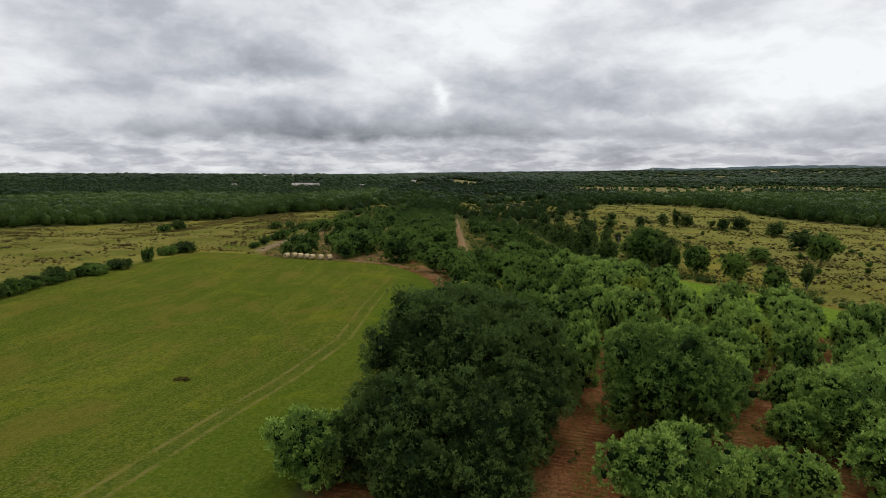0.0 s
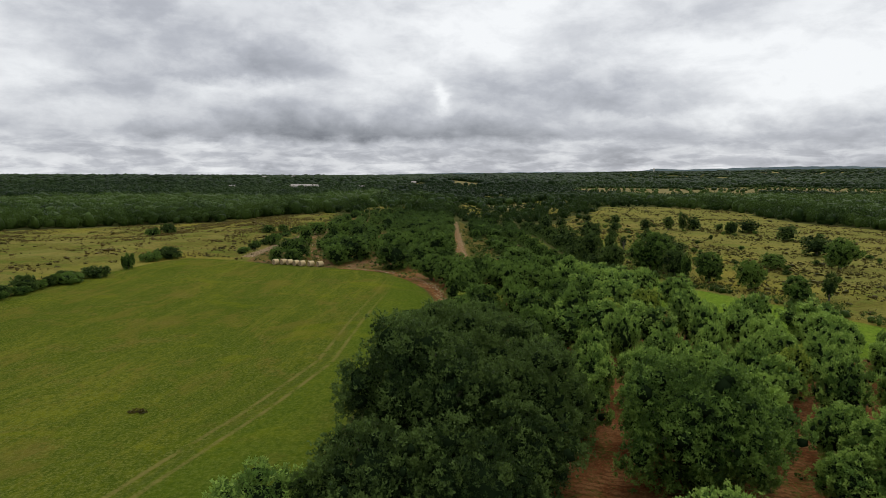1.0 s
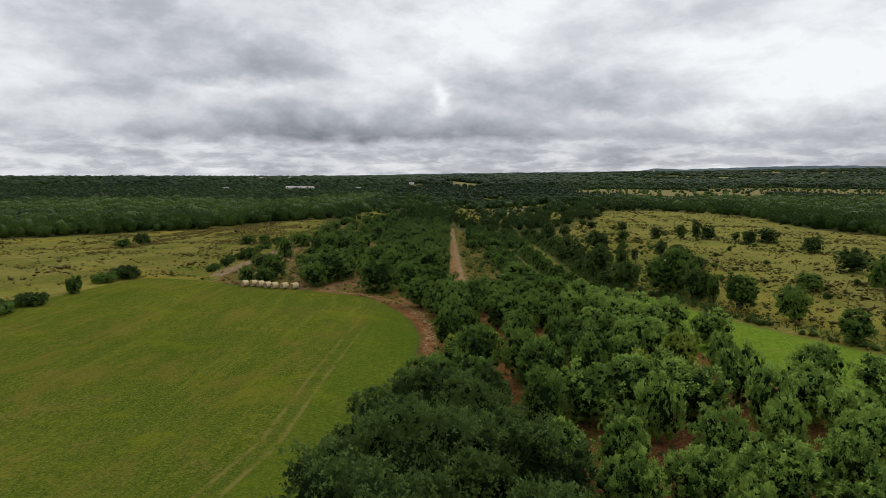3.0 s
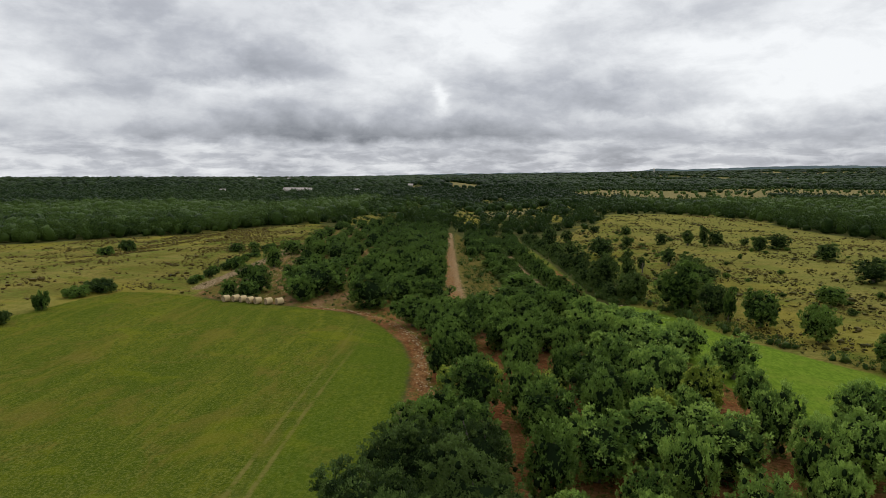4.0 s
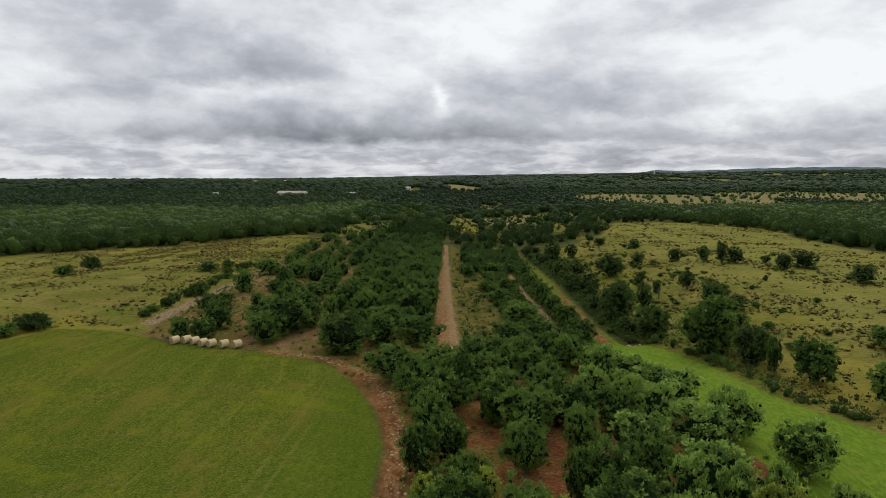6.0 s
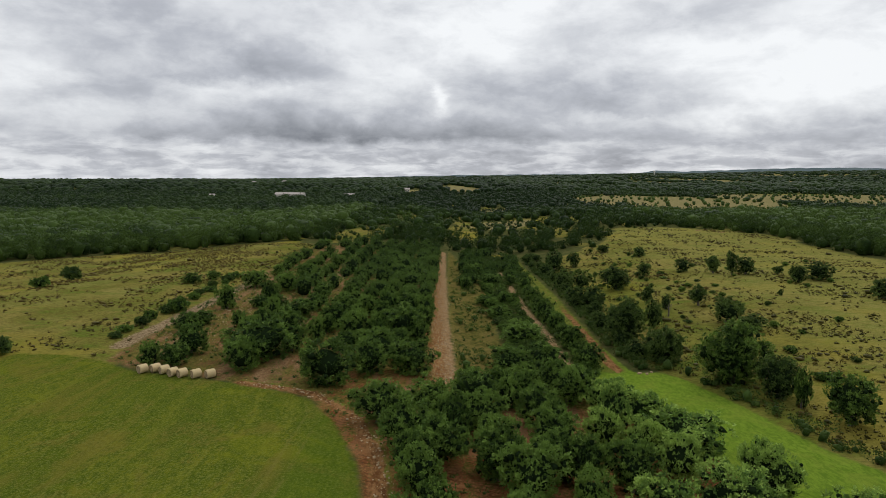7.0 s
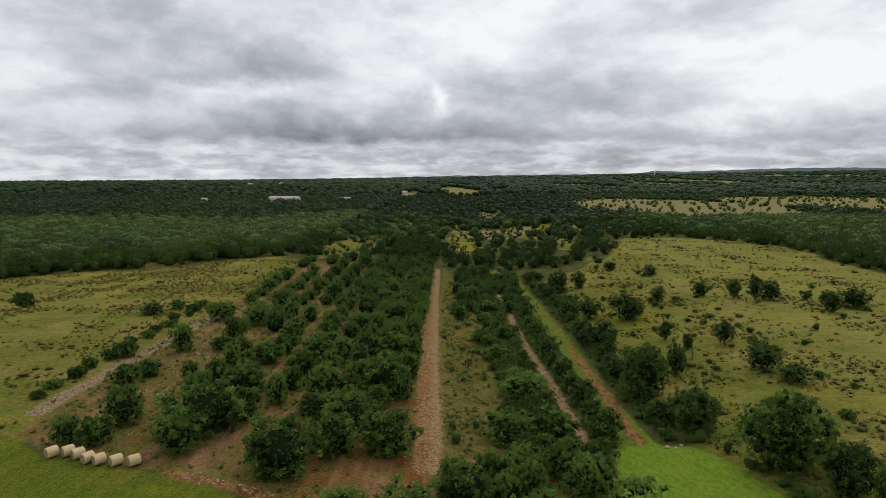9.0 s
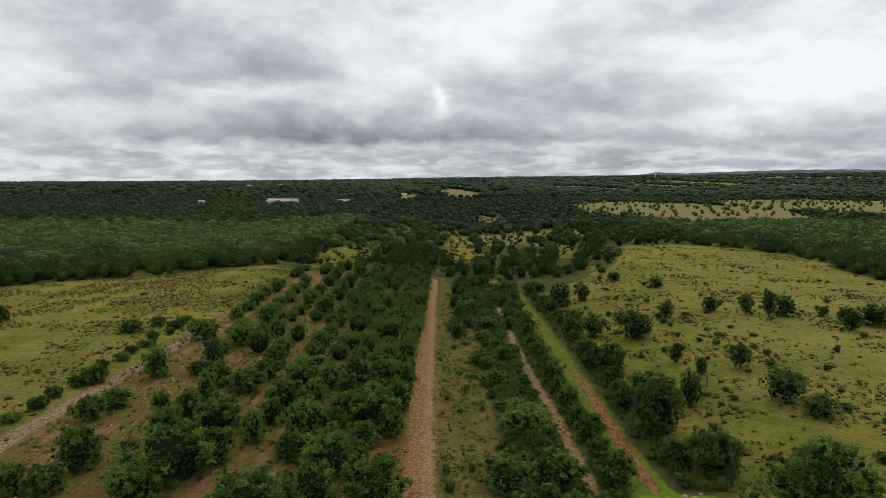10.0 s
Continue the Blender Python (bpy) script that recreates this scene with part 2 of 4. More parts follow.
earth = n_.mix(n_.math("MULTIPLY", n_.step(tuft, 0.58, 0.68), 0.6), earth, (0.31, 0.180, 0.085))
earth = n_.mix(n_.math("MULTIPLY", n_.step(n_.attr("weedy"), 0.42, 0.52), 0.45), earth, n_.mix(n_.step(litter, 0.44, 0.56), (0.085, 0.055, 0.024), (0.240, 0.165, 0.090)))
strip = n_.step(n_.noise(n_.scaled(co, (1.0, 0.10, 1)), 0.30, 3.0, 0.6), 0.47, 0.56)
earth = n_.mix(n_.math("MULTIPLY", n_.math("MULTIPLY", strip, n_.step(n_.attr("weedy"), 0.2, 0.45)), 0.7), earth, n_.mix(n_.step(litter, 0.4, 0.6), (0.110, 0.060, 0.026), (0.300, 0.195, 0.105)))
weeds = n_.step(n_.math("ADD", n_.noise(n_.scaled(co, (1, 0.5, 1)), 0.38, 6.0, 0.7), n_.math("ADD", n_.math("MULTIPLY", n_.attr("weedy"), 0.25), n_.math("SUBTRACT", n_.math("MULTIPLY", n_.math("SUBTRACT", litter, 0.5), 1.3), n_.math("MULTIPLY", strip, 0.12)))), 0.54, 0.63)
earth = n_.mix(n_.math("MULTIPLY", weeds, 0.85), earth, n_.mix(n_.step(fine, 0.4, 0.6), (0.040, 0.054, 0.010), (0.140, 0.128, 0.030)))
col = n_.mix(zone("soil", 0.7, 1.3), col, earth)
# hay meadow
grass = n_.mix(n_.step(wide, 0.32, 0.66), (0.055, 0.080, 0.006), (0.078, 0.098, 0.009))
grass = n_.mix(n_.math("MULTIPLY", n_.step(n_.noise(n_.scaled(co, (1.5, 0.6, 1)), 0.09, 6.0, 0.68), 0.46, 0.62), 0.7), grass, (0.116, 0.124, 0.011))
grass = n_.mix(n_.math("MULTIPLY", n_.step(n_.noise(co, 0.16, 5.0, 0.65, 0.8), 0.52, 0.66), 0.65), grass, (0.128, 0.100, 0.022))
grass = n_.mix(n_.math("MULTIPLY", n_.step(n_.noise(n_.scaled(co, (1.4, 0.7, 1)), 1.3, 6.0, 0.78), 0.44, 0.56), 0.75), grass, (0.038, 0.062, 0.007))
grass = n_.mix(n_.math("MULTIPLY", n_.step(n_.noise(co, 4.0, 6.0, 0.85), 0.48, 0.58), 0.62), grass, (0.162, 0.176, 0.038))
along = n_.node("ShaderNodeCombineXYZ")
n_.put(along.inputs[0], n_.attr("swath"))
n_.put(along.inputs[1], n_.math("MULTIPLY", n_.attr("north"), 0.045))
mowing = n_.noise(along.outputs[0], 0.55, 5.0, 0.7, 0.3)
grass = n_.mix(n_.math("MULTIPLY", n_.step(mowing, 0.50, 0.68), 0.28), grass, (0.165, 0.165, 0.022))
grass = n_.mix(n_.math("MULTIPLY", n_.step(mowing, 0.48, 0.30), 0.35), grass, (0.052, 0.082, 0.008))
beside = n_.step(n_.math("ADD", n_.attr("rut"), n_.math("MULTIPLY", edge, 0.6)), 1.0, -2.0)
grass = n_.mix(n_.math("MULTIPLY", beside, 0.45), grass, n_.mix(n_.step(fine, 0.4, 0.6), (0.046, 0.084, 0.007), (0.090, 0.130, 0.014)))
tan = n_.math("MULTIPLY", n_.step(n_.noise(n_.scaled(co, (1.0, 0.5, 1)), 0.14, 5.0, 0.65, 0.5), 0.50, 0.64), n_.math("SUBTRACT", 1.0, beside))
grass = n_.mix(n_.math("MULTIPLY", tan, 0.42), grass, (0.150, 0.118, 0.024))
gold = n_.step(n_.noise(n_.scaled(co, (0.8, 1.1, 1)), 0.10, 4.0, 0.6, 0.8), 0.56, 0.66)
grass = n_.mix(n_.math("MULTIPLY", gold, 0.24), grass, (0.160, 0.172, 0.010))
col = n_.mix(zone("meadow", 0.45, 0.8), col, grass)
# mown green field
swath = n_.math("SINE", n_.math("MULTIPLY", n_.attr("mown"), 2.6))
lawn = n_.mix(n_.math("ADD", n_.math("ADD", n_.math("MULTIPLY", swath, 0.12), n_.math("MULTIPLY", n_.math("SUBTRACT", mid_n, 0.5), 0.9)), 0.45), (0.118, 0.190, 0.018), (0.168, 0.240, 0.028))
lawn = n_.mix(n_.math("MULTIPLY", n_.step(n_.noise(n_.scaled(co, (1.6, 0.7, 1)), 1.5, 6.0, 0.78), 0.42, 0.58), 0.6), lawn, (0.058, 0.108, 0.012))
lawn = n_.mix(n_.math("MULTIPLY", n_.step(n_.noise(co, 0.3, 4.0, 0.65, 0.6), 0.5, 0.66), 0.4), lawn, (0.170, 0.205, 0.030))
col = n_.mix(zone("field", 0.35, 0.6), col, lawn)
# pressed wheel ruts across the meadow
rut = n_.math("ABSOLUTE", n_.math("SUBTRACT", n_.math("ABSOLUTE", n_.math("ADD", n_.attr("rut"), n_.math("MULTIPLY", edge, 0.10))), 0.82))
press = n_.math("MULTIPLY", n_.step(rut, 0.34, 0.05), n_.step(n_.math("ADD", mid_n, n_.math("MULTIPLY", fine, 0.6)), 0.55, 0.95))
col = n_.mix(n_.math("MULTIPLY", n_.math("MULTIPLY", press, 0.80), n_.attr("worn")), col, (0.175, 0.150, 0.042))
mound = n_.step(n_.math("ABSOLUTE", n_.attr("rut")), 0.55, 0.1)
col = n_.mix(n_.math("MULTIPLY", n_.math("MULTIPLY", mound, 0.25), n_.attr("worn")), col, (0.060, 0.075, 0.018))
# stony red tracks
gravel = n_.mix(n_.step(n_.noise(co, 1.1, 5.0, 0.7), 0.35, 0.68), (0.160, 0.068, 0.022), (0.245, 0.138, 0.060))
gravel = n_.mix(n_.step(n_.noise(co, 3.6, 4.0, 0.75), 0.50, 0.60), gravel, (0.36, 0.245, 0.108))
gravel = n_.mix(n_.math("MULTIPLY", n_.step(fine, 0.54, 0.62), 0.75), gravel, (0.085, 0.040, 0.016))
gravel = n_.mix(n_.math("MULTIPLY", n_.step(n_.math("ADD", n_.attr("across"), edge), 0.6, -1.4), 0.45), gravel, n_.mix(n_.step(fine, 0.42, 0.58), (0.16, 0.105, 0.055), (0.44, 0.335, 0.20)))
ripple = n_.noise(n_.scaled(co, (0.5, 3.2, 1)), 1.4, 4.0, 0.7)
gravel = n_.mix(n_.math("MULTIPLY", n_.step(ripple, 0.52, 0.62), 0.6), gravel, (0.120, 0.052, 0.022))
gravel = n_.mix(n_.step(n_.attr("chalk"), 0.0, 0.5), gravel, n_.mix(n_.step(n_.noise(co, 2.2, 6.0, 0.8), 0.42, 0.58), (0.115, 0.078, 0.040), (0.285, 0.210, 0.122)))
col = n_.mix(zone("track", 0.4, 0.85), col, gravel)
rust = n_.mix(n_.step(n_.noise(co, 0.8, 5.0, 0.7), 0.36, 0.62), (0.072, 0.102, 0.014), (0.128, 0.142, 0.025))
bare = n_.math("ADD", n_.step(n_.math("ADD", n_.math("ABSOLUTE", n_.math("ADD", n_.attr("lateral"), 0.55)), n_.math("MULTIPLY", edge, 0.45)), 1.25, 0.30), n_.math("SUBTRACT", n_.math("MULTIPLY", n_.noise(n_.scaled(co, (1, 0.3, 1)), 0.9, 6.0, 0.75), 2.0), n_.math("ADD", n_.attr("grown"), 0.35)))
rust = n_.mix(n_.step(bare, 0.25, 0.8), rust, n_.mix(n_.step(n_.noise(n_.scaled(co, (1, 0.45, 1)), 1.6, 6.0, 0.8), 0.4, 0.6), (0.105, 0.046, 0.017), (0.250, 0.135, 0.056)))
rust = n_.mix(n_.math("MULTIPLY", n_.step(tuft, 0.55, 0.7), 0.35), rust, (0.30, 0.20, 0.12))
col = n_.mix(zone("lane", 0.5, 0.9), col, rust)
n_.put(b_.inputs["Base Color"], col)
rough_up = n_.math("ADD", n_.math("MULTIPLY", fine, 0.6), n_.math("MULTIPLY", tuft, 0.5))
bump(n_, b_, rough_up, 0.8, 0.16)

STRAW, n_, b_ = material("hay", 0.9)
co = n_.node("ShaderNodeTexCoord").outputs["Object"]
strands = n_.noise(n_.scaled(co, (3, 22, 22)), 2.0, 5.0, 0.7)
n_.put(b_.inputs["Base Color"], n_.mix(strands, (0.38, 0.28, 0.13), (0.63, 0.50, 0.29)))
bump(n_, b_, strands, 0.6, 0.03)

STRAW_END, n_, b_ = material("hay_end", 0.95)
co = n_.node("ShaderNodeTexCoord").outputs["Object"]
rings = n_.node("ShaderNodeTexWave", wave_type="RINGS", rings_direction="X")
n_.put(rings.inputs["Vector"], co)
rings.inputs["Scale"].default_value, rings.inputs["Distortion"].default_value, rings.inputs["Detail"].default_value = 3.2, 5.0, 3.0
n_.put(b_.inputs["Base Color"], n_.mix(rings.outputs[1], (0.17, 0.12, 0.065), (0.36, 0.28, 0.155)))
bump(n_, b_, rings.outputs[1], 0.6, 0.04)

STONE, n_, b_ = material("limestone", 0.9)
co = n_.node("ShaderNodeTexCoord").outputs["Object"]
n_.put(b_.inputs["Base Color"], n_.mix(n_.noise(co, 0.8, 5.0, 0.7), (0.25, 0.160, 0.080), (0.45, 0.365, 0.225)))

PLASTER, n_, b_ = material("pale_plaster", 0.85)
co = n_.node("ShaderNodeTexCoord").outputs["Object"]
n_.put(b_.inputs["Base Color"], n_.mix(n_.noise(co, 0.3, 4.0, 0.6), (0.40, 0.37, 0.33), (0.62, 0.59, 0.54)))
ROOF, n_, b_ = material("roof_sheet", 0.7)
co = n_.node("ShaderNodeTexCoord").outputs["Object"]
n_.put(b_.inputs["Base Color"], n_.mix(n_.noise(co, 0.4, 4.0, 0.6), (0.26, 0.22, 0.20), (0.42, 0.38, 0.35)))
GLASS, n_, b_ = material("window_glass", 0.15)
n_.put(b_.inputs["Base Color"], (0.03, 0.035, 0.04))
# the hills' blue tint is distance haze put into the base colour
HAZE, n_, b_ = material("hazy_hills", 1.0)
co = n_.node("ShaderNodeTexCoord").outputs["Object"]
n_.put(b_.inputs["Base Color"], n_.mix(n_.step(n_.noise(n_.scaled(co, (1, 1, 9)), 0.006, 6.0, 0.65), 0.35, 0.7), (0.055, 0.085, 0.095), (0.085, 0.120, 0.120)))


# ---- the plan ----
def smooth(a, b, v):
    u = np.clip((np.asarray(v, float) - a) / (b - a), 0, 1)
    return u * u * (3 - 2 * u)


WAVES = np.random.RandomState(5)
WAVE_SET = [(WAVES.uniform(-1, 1, 2) / s, WAVES.uniform(0, 6.28), s) for s in (16, 24, 37, 60, 95, 160, 260)]


def roll(x, y):
    """Gentle unevenness of the land, about one unit high."""
    return sum(np.sin(6.28 * (k[0] * x + k[1] * y) + p) for k, p, s in WAVE_SET) / 3


def height(x, y):
    x, y = np.asarray(x, float), np.asarray(y, float)
    z = -3.2 * np.exp(-(((x - 22) / 26) ** 2)) * smooth(100, 165, y)
    z = z - 1.5 * np.exp(-(((x - 22) / 40) ** 2)) * smooth(210, 290, y)
    z = z - 4.5 * smooth(-70, -125, x) * smooth(170, 250, y) * (1 - smooth(900, 1600, y))
    z = z + 0.10 * roll(x, y)
    far = smooth(450, 1400, np.hypot(x, y))
    bearing = x / np.maximum(np.abs(y), 1)
    rim = np.interp(bearing, [-0.8, -0.55, -0.3, 0.0, 0.2, 0.29, 0.34, 0.45, 0.7], [-42, -34, -22, 0, 14, 26, 24, 38, 54])
    z = z + far * 1.6 * roll(x / 6, y / 6) + smooth(1500, 4600, y) * rim
    return z


def segments(points):
    p = np.array(points, float)
    return p[:-1], p[1:]


def reach(x, y, points):
    """Distance to a line and, on which side, its sign."""
    best, side = np.full(x.shape, 1e9), np.zeros(x.shape)
    for a, b in zip(*segments(points)):
        d = b - a
        t = np.clip(((x - a[0]) * d[0] + (y - a[1]) * d[1]) / d.dot(d), 0, 1)
        ex, ey = x - a[0] - t * d[0], y - a[1] - t * d[1]
        r = np.hypot(ex, ey)
        near = r < best
        side = np.where(near, np.sign(d[0] * ey - d[1] * ex), side)
        best = np.minimum(best, r)
    return best, side


def inside(x, y, points):
    """Metres inside an outline; outside it, minus the metres to it."""
    closed = list(points) + [points[0]]
    d, _ = reach(x, y, closed)
    odd = np.zeros(x.shape, bool)
    for a, b in zip(*segments(closed)):
        if a[1] != b[1]:
            cut = (a[1] > y) != (b[1] > y)
            odd ^= cut & (x < (b[0] - a[0]) * (y - a[1]) / (b[1] - a[1]) + a[0])
    return np.where(odd, d, -d)


MEADOW = [(-90, 20), (-69, 96), (-70, 110), (-69, 127), (-65.5, 144), (-61.5, 152.2), (-54, 151.8), (-48, 149.8), (-40, 144.6), (-29, 142.0), (-20, 139.2),
          (-13.8, 135.6), (-9, 128), (-4.8, 117.5), (-3, 109), (-2.8, 98), (-3.2, 90), (-5, 76), (-7, 62), (-8.5, 48), (-9.5, 30), (-10, -20), (-60, -40)]
FIELD = [(25.2, 156), (26.6, 170), (29.6, 170), (30.4, 158), (31.5, 155), (34.8, 154.6), (37, 150.2), (39.2, 140), (42, 124), (45, 117), (49.5, 108), (58, 92), (56, 78), (43, 79), (35.5, 89), (32.0, 99), (31.0, 110), (30.5, 122),
         (28.0, 128), (24.0, 135), (23.8, 146)]
PASTURE_R = [(33, 284), (58, 311), (69, 340), (81, 374), (104, 391), (129, 374), (142, 347), (138, 314), (138, 276), (160, 222), (190, 150), (180, 20), (72, 20), (57, 90), (47.5, 109), (43, 120),
             (38, 141), (35.5, 152), (32, 170), (32, 200), (30, 250)]
PASTURE_L = [(-62, 309), (-92, 298), (-127, 304), (-154, 276), (-187, 254), (-260, 190), (-200, 60), (-86, 60), (-67, 96), (-67, 127), (-62, 146), (-59, 150), (-44, 147),
             (-49, 165), (-49.5, 190), (-49, 220), (-49, 260), (-50, 300)]
STRIP = [(4.5, 150), (10, 147), (12.5, 160), (11, 178), (12.5, 200), (10, 235), (0, 300), (0.8, 240), (2.6, 183)]
SOIL = [(-47, 150), (-40, 145.5), (-29, 142.6), (-13.5, 136), (-5, 119), (-2.6, 108), (-2.4, 96), (0, 84), (-3, 60), (-7.5, 44), (-8, 20), (60, 10), (44, 84), (35, 100),
        (30, 126), (24, 137), (24, 150), (4, 150), (1, 182), (-4, 300), (-48, 300), (-50, 200)]
RED = [(-24, 141.2), (-14, 138), (-7.5, 131.5), (-3.2, 121), (-1.6, 112), (-1.2, 102), (1.8, 93), (4.6, 85.4), (6, 80)]
TRACK = [(2.4, 146), (2.35, 152), (0.7, 183), (-1.4, 239), (-3.0, 297)]
PATH_R = [(22.3, 152), (22.1, 157), (21.0, 178.5), (18.7, 207), (16.7, 261)]
LANE = [(28.4, 157), (28.1, 160.5), (27.5, 188), (25.5, 239), (23.8, 292)]
PATH_L = [(-48.8, 157), (-49.3, 163), (-48.6, 186.5), (-47.6, 210), (-48.5, 225)]
RUTS = [(-30, 10), (-21.2, 38.7), (-19, 47.5), (-15.6, 60.4), (-12.7, 75.2), (-12.6, 92), (-11.8, 114), (-11.9, 131), (-13.5, 136)]
# clearings among the far woods: place and half-widths
CLEARINGS = [(205, 690, 92, 175), (470, 770, 175, 220), (800, 2300, 110, 450), (0, 1270, 38, 160), (300, 1590, 75, 190), (73, 1290, 25, 60), (-72, 950, 15, 80), (-108, 590, 15, 26),
             (30, 590, 13, 30), (32, 450, 20, 26), (6, 388, 7, 34), (-40, 345, 13, 38), (161, 515, 13, 15), (-185, 465, 10, 12), (-210, 834, 26, 18), (-146, 886, 14, 14), (-60, 1900, 90, 160),
             (1500, 3000, 160, 260), (560, 1900, 60, 200)]


def clear(x, y):
    """About the metres inside the nearest clearing."""
    best = np.full(np.shape(x), -99.0)
    for cx, cy, rx, ry in CLEARINGS:
        ry = ry * (1.5 if cy > 550 and rx < 80 else 1.0)
        e = np.hypot((x - cx) / rx, (y - cy) / ry)
        best = np.maximum(best, (1 - e) * min(rx, ry))
    best = np.maximum(best, np.where(np.asarray(y) > 900, 25 * (roll(np.asarray(x) * 0.30, np.asarray(y) * 0.14) - 0.95), -99))
    return best + 3.0 * roll(np.asarray(x) * 2.2, np.asarray(y) * 2.2)


def fast_mesh(name, verts, faces, mats, smooth_faces=False, index=None):
    """A mesh from arrays of points and of faces with equal numbers of corners."""
    me = bpy.data.meshes.new(name)
    me.vertices.add(len(verts))
    me.vertices.foreach_set("co", np.asarray(verts, np.float32).ravel())
    blocks = [np.asarray(f, np.int32) for f in faces if len(f)]
    loops = np.concatenate([f.ravel() for f in blocks])
    counts = np.concatenate([np.full(len(f), f.shape[1], np.int32) for f in blocks])
    me.loops.add(len(loops))
    me.loops.foreach_set("vertex_index", loops)
    me.polygons.add(len(counts))
    me.polygons.foreach_set("loop_start", np.concatenate([[0], np.cumsum(counts)[:-1]]).astype(np.int32))
    if smooth_faces is True:
        me.polygons.foreach_set("use_smooth", np.ones(len(counts), bool))
    for m in mats:
        me.materials.append(m)
    if index is not None:
        me.polygons.foreach_set("material_index", np.asarray(index, np.int32))
    me.update(calc_edges=True)
    me.validate()
    return me


def spread(core, out, step, grow=1.13):
    """Grid lines: even within core, ever wider out to the rim."""
    lo, hi = core
    mids = list(np.arange(lo, hi + step / 2, step))
    left, right, s = [lo], [hi], step
    while left[-1] > -out or right[-1] < out:
        s *= grow
        left.append(left[-1] - s)
        right.append(right[-1] + s)
    return np.array(left[:0:-1] + mids + right[1:])


def make_ground():
    xs, ys = spread((-72, 66), 5600, 1.0), spread((30, 310), 5600, 1.0)
    ys = ys[ys > -1500]
    gx, gy = np.meshgrid(xs, ys)
    x, y = gx.ravel(), gy.ravel()
    nx, ny = len(xs), len(ys)
    i = np.arange(nx * ny).reshape(ny, nx)
    faces = np.stack([i[:-1, :-1], i[:-1, 1:], i[1:, 1:], i[1:, :-1]], -1).reshape(-1, 4)
    me = fast_mesh("ground", np.stack([x, y, height(x, y)], 1), [faces], [GROUND], True)

    def store(name, v, lim=6.0):
        a = me.attributes.new(name, "FLOAT", "POINT")
        a.data.foreach_set("value", np.clip(v, -lim, lim).astype(np.float32))

    store("meadow", inside(x, y, MEADOW))
    store("field", inside(x, y, FIELD))
    store("dry", np.maximum.reduce([inside(x, y, PASTURE_R), inside(x, y, PASTURE_L), inside(x, y, STRIP), clear(x, y), np.where(y > 300, 5 * (roll(x * 1.7, y * 1.7) - np.where(y < 620, 0.60, 0.62)), -6)]))
    store("soil", np.maximum(inside(x, y, SOIL), 1.3 - reach(x, y, RED)[0]))
    store("parched", smooth(50, 95, x) * 1.0 + 0.45 * smooth(30, 50, x) + 0.62 * smooth(-50, -75, x) - 0.25)
    store("pale", np.where(y > 420, clear(x, y), -6))
    store("lush", np.maximum(6.0 - reach(x, y, [(40, 138), (46, 152), (47, 175), (44, 200), (41, 222)])[0] + 2.0, 9 - reach(x, y, [(92, 214), (112, 206)])[0]))
    store("rank", inside(x, y, STRIP))
    store("weedy", np.where(x < -12, 0.50, 0.3) * smooth(100, 140, y) + 0.1)
    d, s = reach(x, y, RUTS)
    store("rut", d * s)
    store("swath", d * s, 90.0)
    store("north", y, 400.0)
    store("worn", 1 - 0.75 * smooth(75, 125, y))
    d, s = reach(x, y, [(60, 80), (30, 150)])
    store("mown", d * s, 60.0)
    half = [(TRACK, 1.65), (PATH_R, 0.7), (PATH_L, 1.45), ([(117, 374), (130, 358), (141, 345)], 1.8)]
    store("track", np.maximum.reduce([hw - reach(x, y, line)[0] for line, hw in half]))
    store("chalk", 3.5 - reach(x, y, PATH_L)[0])
    d, s = reach(x, y, TRACK)
    store("across", d * s, 5.0)
    d, s = reach(x, y, LANE)
    dr, sr = reach(x, y, RED)
    store("lateral", np.where(d < dr, d * s, dr * sr), 6.0)
    store("grown", 0.55 + 0.80 * smooth(176, 215, y) - 0.35 * (y < 150))
    store("lane", np.maximum(1.7 - reach(x, y, LANE)[0], 1.0 - reach(x, y, RED)[0]))
    return tagged(new("ground", me), "gently rolling land with hay meadow, red earth and dry pasture", "ground", kind="structure")


ground = make_ground()


def part(name, me, parent, label=""):
    ob = new(name, me)
    ob.parent = parent
    if label:
        ob["label"] = label
    return ob


# ---- distant ridge, beyond the ground that can be told apart ----
def make_backdrop():
    xs = np.linspace(-4600, 4600, 420)
    y0 = 4750.0
    b = xs / y0
    rim = np.interp(b, [-0.97, -0.55, -0.3, -0.1, 0.0, 0.2, 0.27, 0.30, 0.34, 0.40, 0.46, 0.55, 0.7, 0.97], [-46, -31, -17, 2, 14, 27, 33, 50, 44, 54, 66, 77, 71, 60])
    rim = rim + 2.5 * roll(xs / 5, xs * 0 + 40) + 1.2 * roll(xs * 1.0, xs * 0)
    top = np.stack([xs, np.full_like(xs, y0), rim], 1)
    foot = np.stack([xs, np.full_like(xs, y0 - 240), rim * 0 - 60], 1)
    back = np.stack([xs, np.full_like(xs, y0 + 200), rim - 60], 1)
    v = np.concatenate([foot, top, back])
    k = np.arange(len(xs) - 1)
    m = len(xs)
    f = np.concatenate([np.stack([k, k + 1, k + 1 + m, k + m], 1), np.stack([k + m, k + 1 + m, k + 1 + 2 * m, k + 2 * m], 1)])
    return tagged(new("backdrop", fast_mesh("backdrop", v, [f], [HAZE], True)), "low wooded hills along the horizon, painted with blue haze", "hills", kind="structure")


make_backdrop()


# ---- trees ----
def ico(level):
    bm = bmesh.new()
    bmesh.ops.create_icosphere(bm, subdivisions=level, radius=1.0)
    v = np.array([p.co[:] for p in bm.verts])
    f = np.array([[p.index for p in q.verts] for q in bm.faces])
    bm.free()
    return v, f


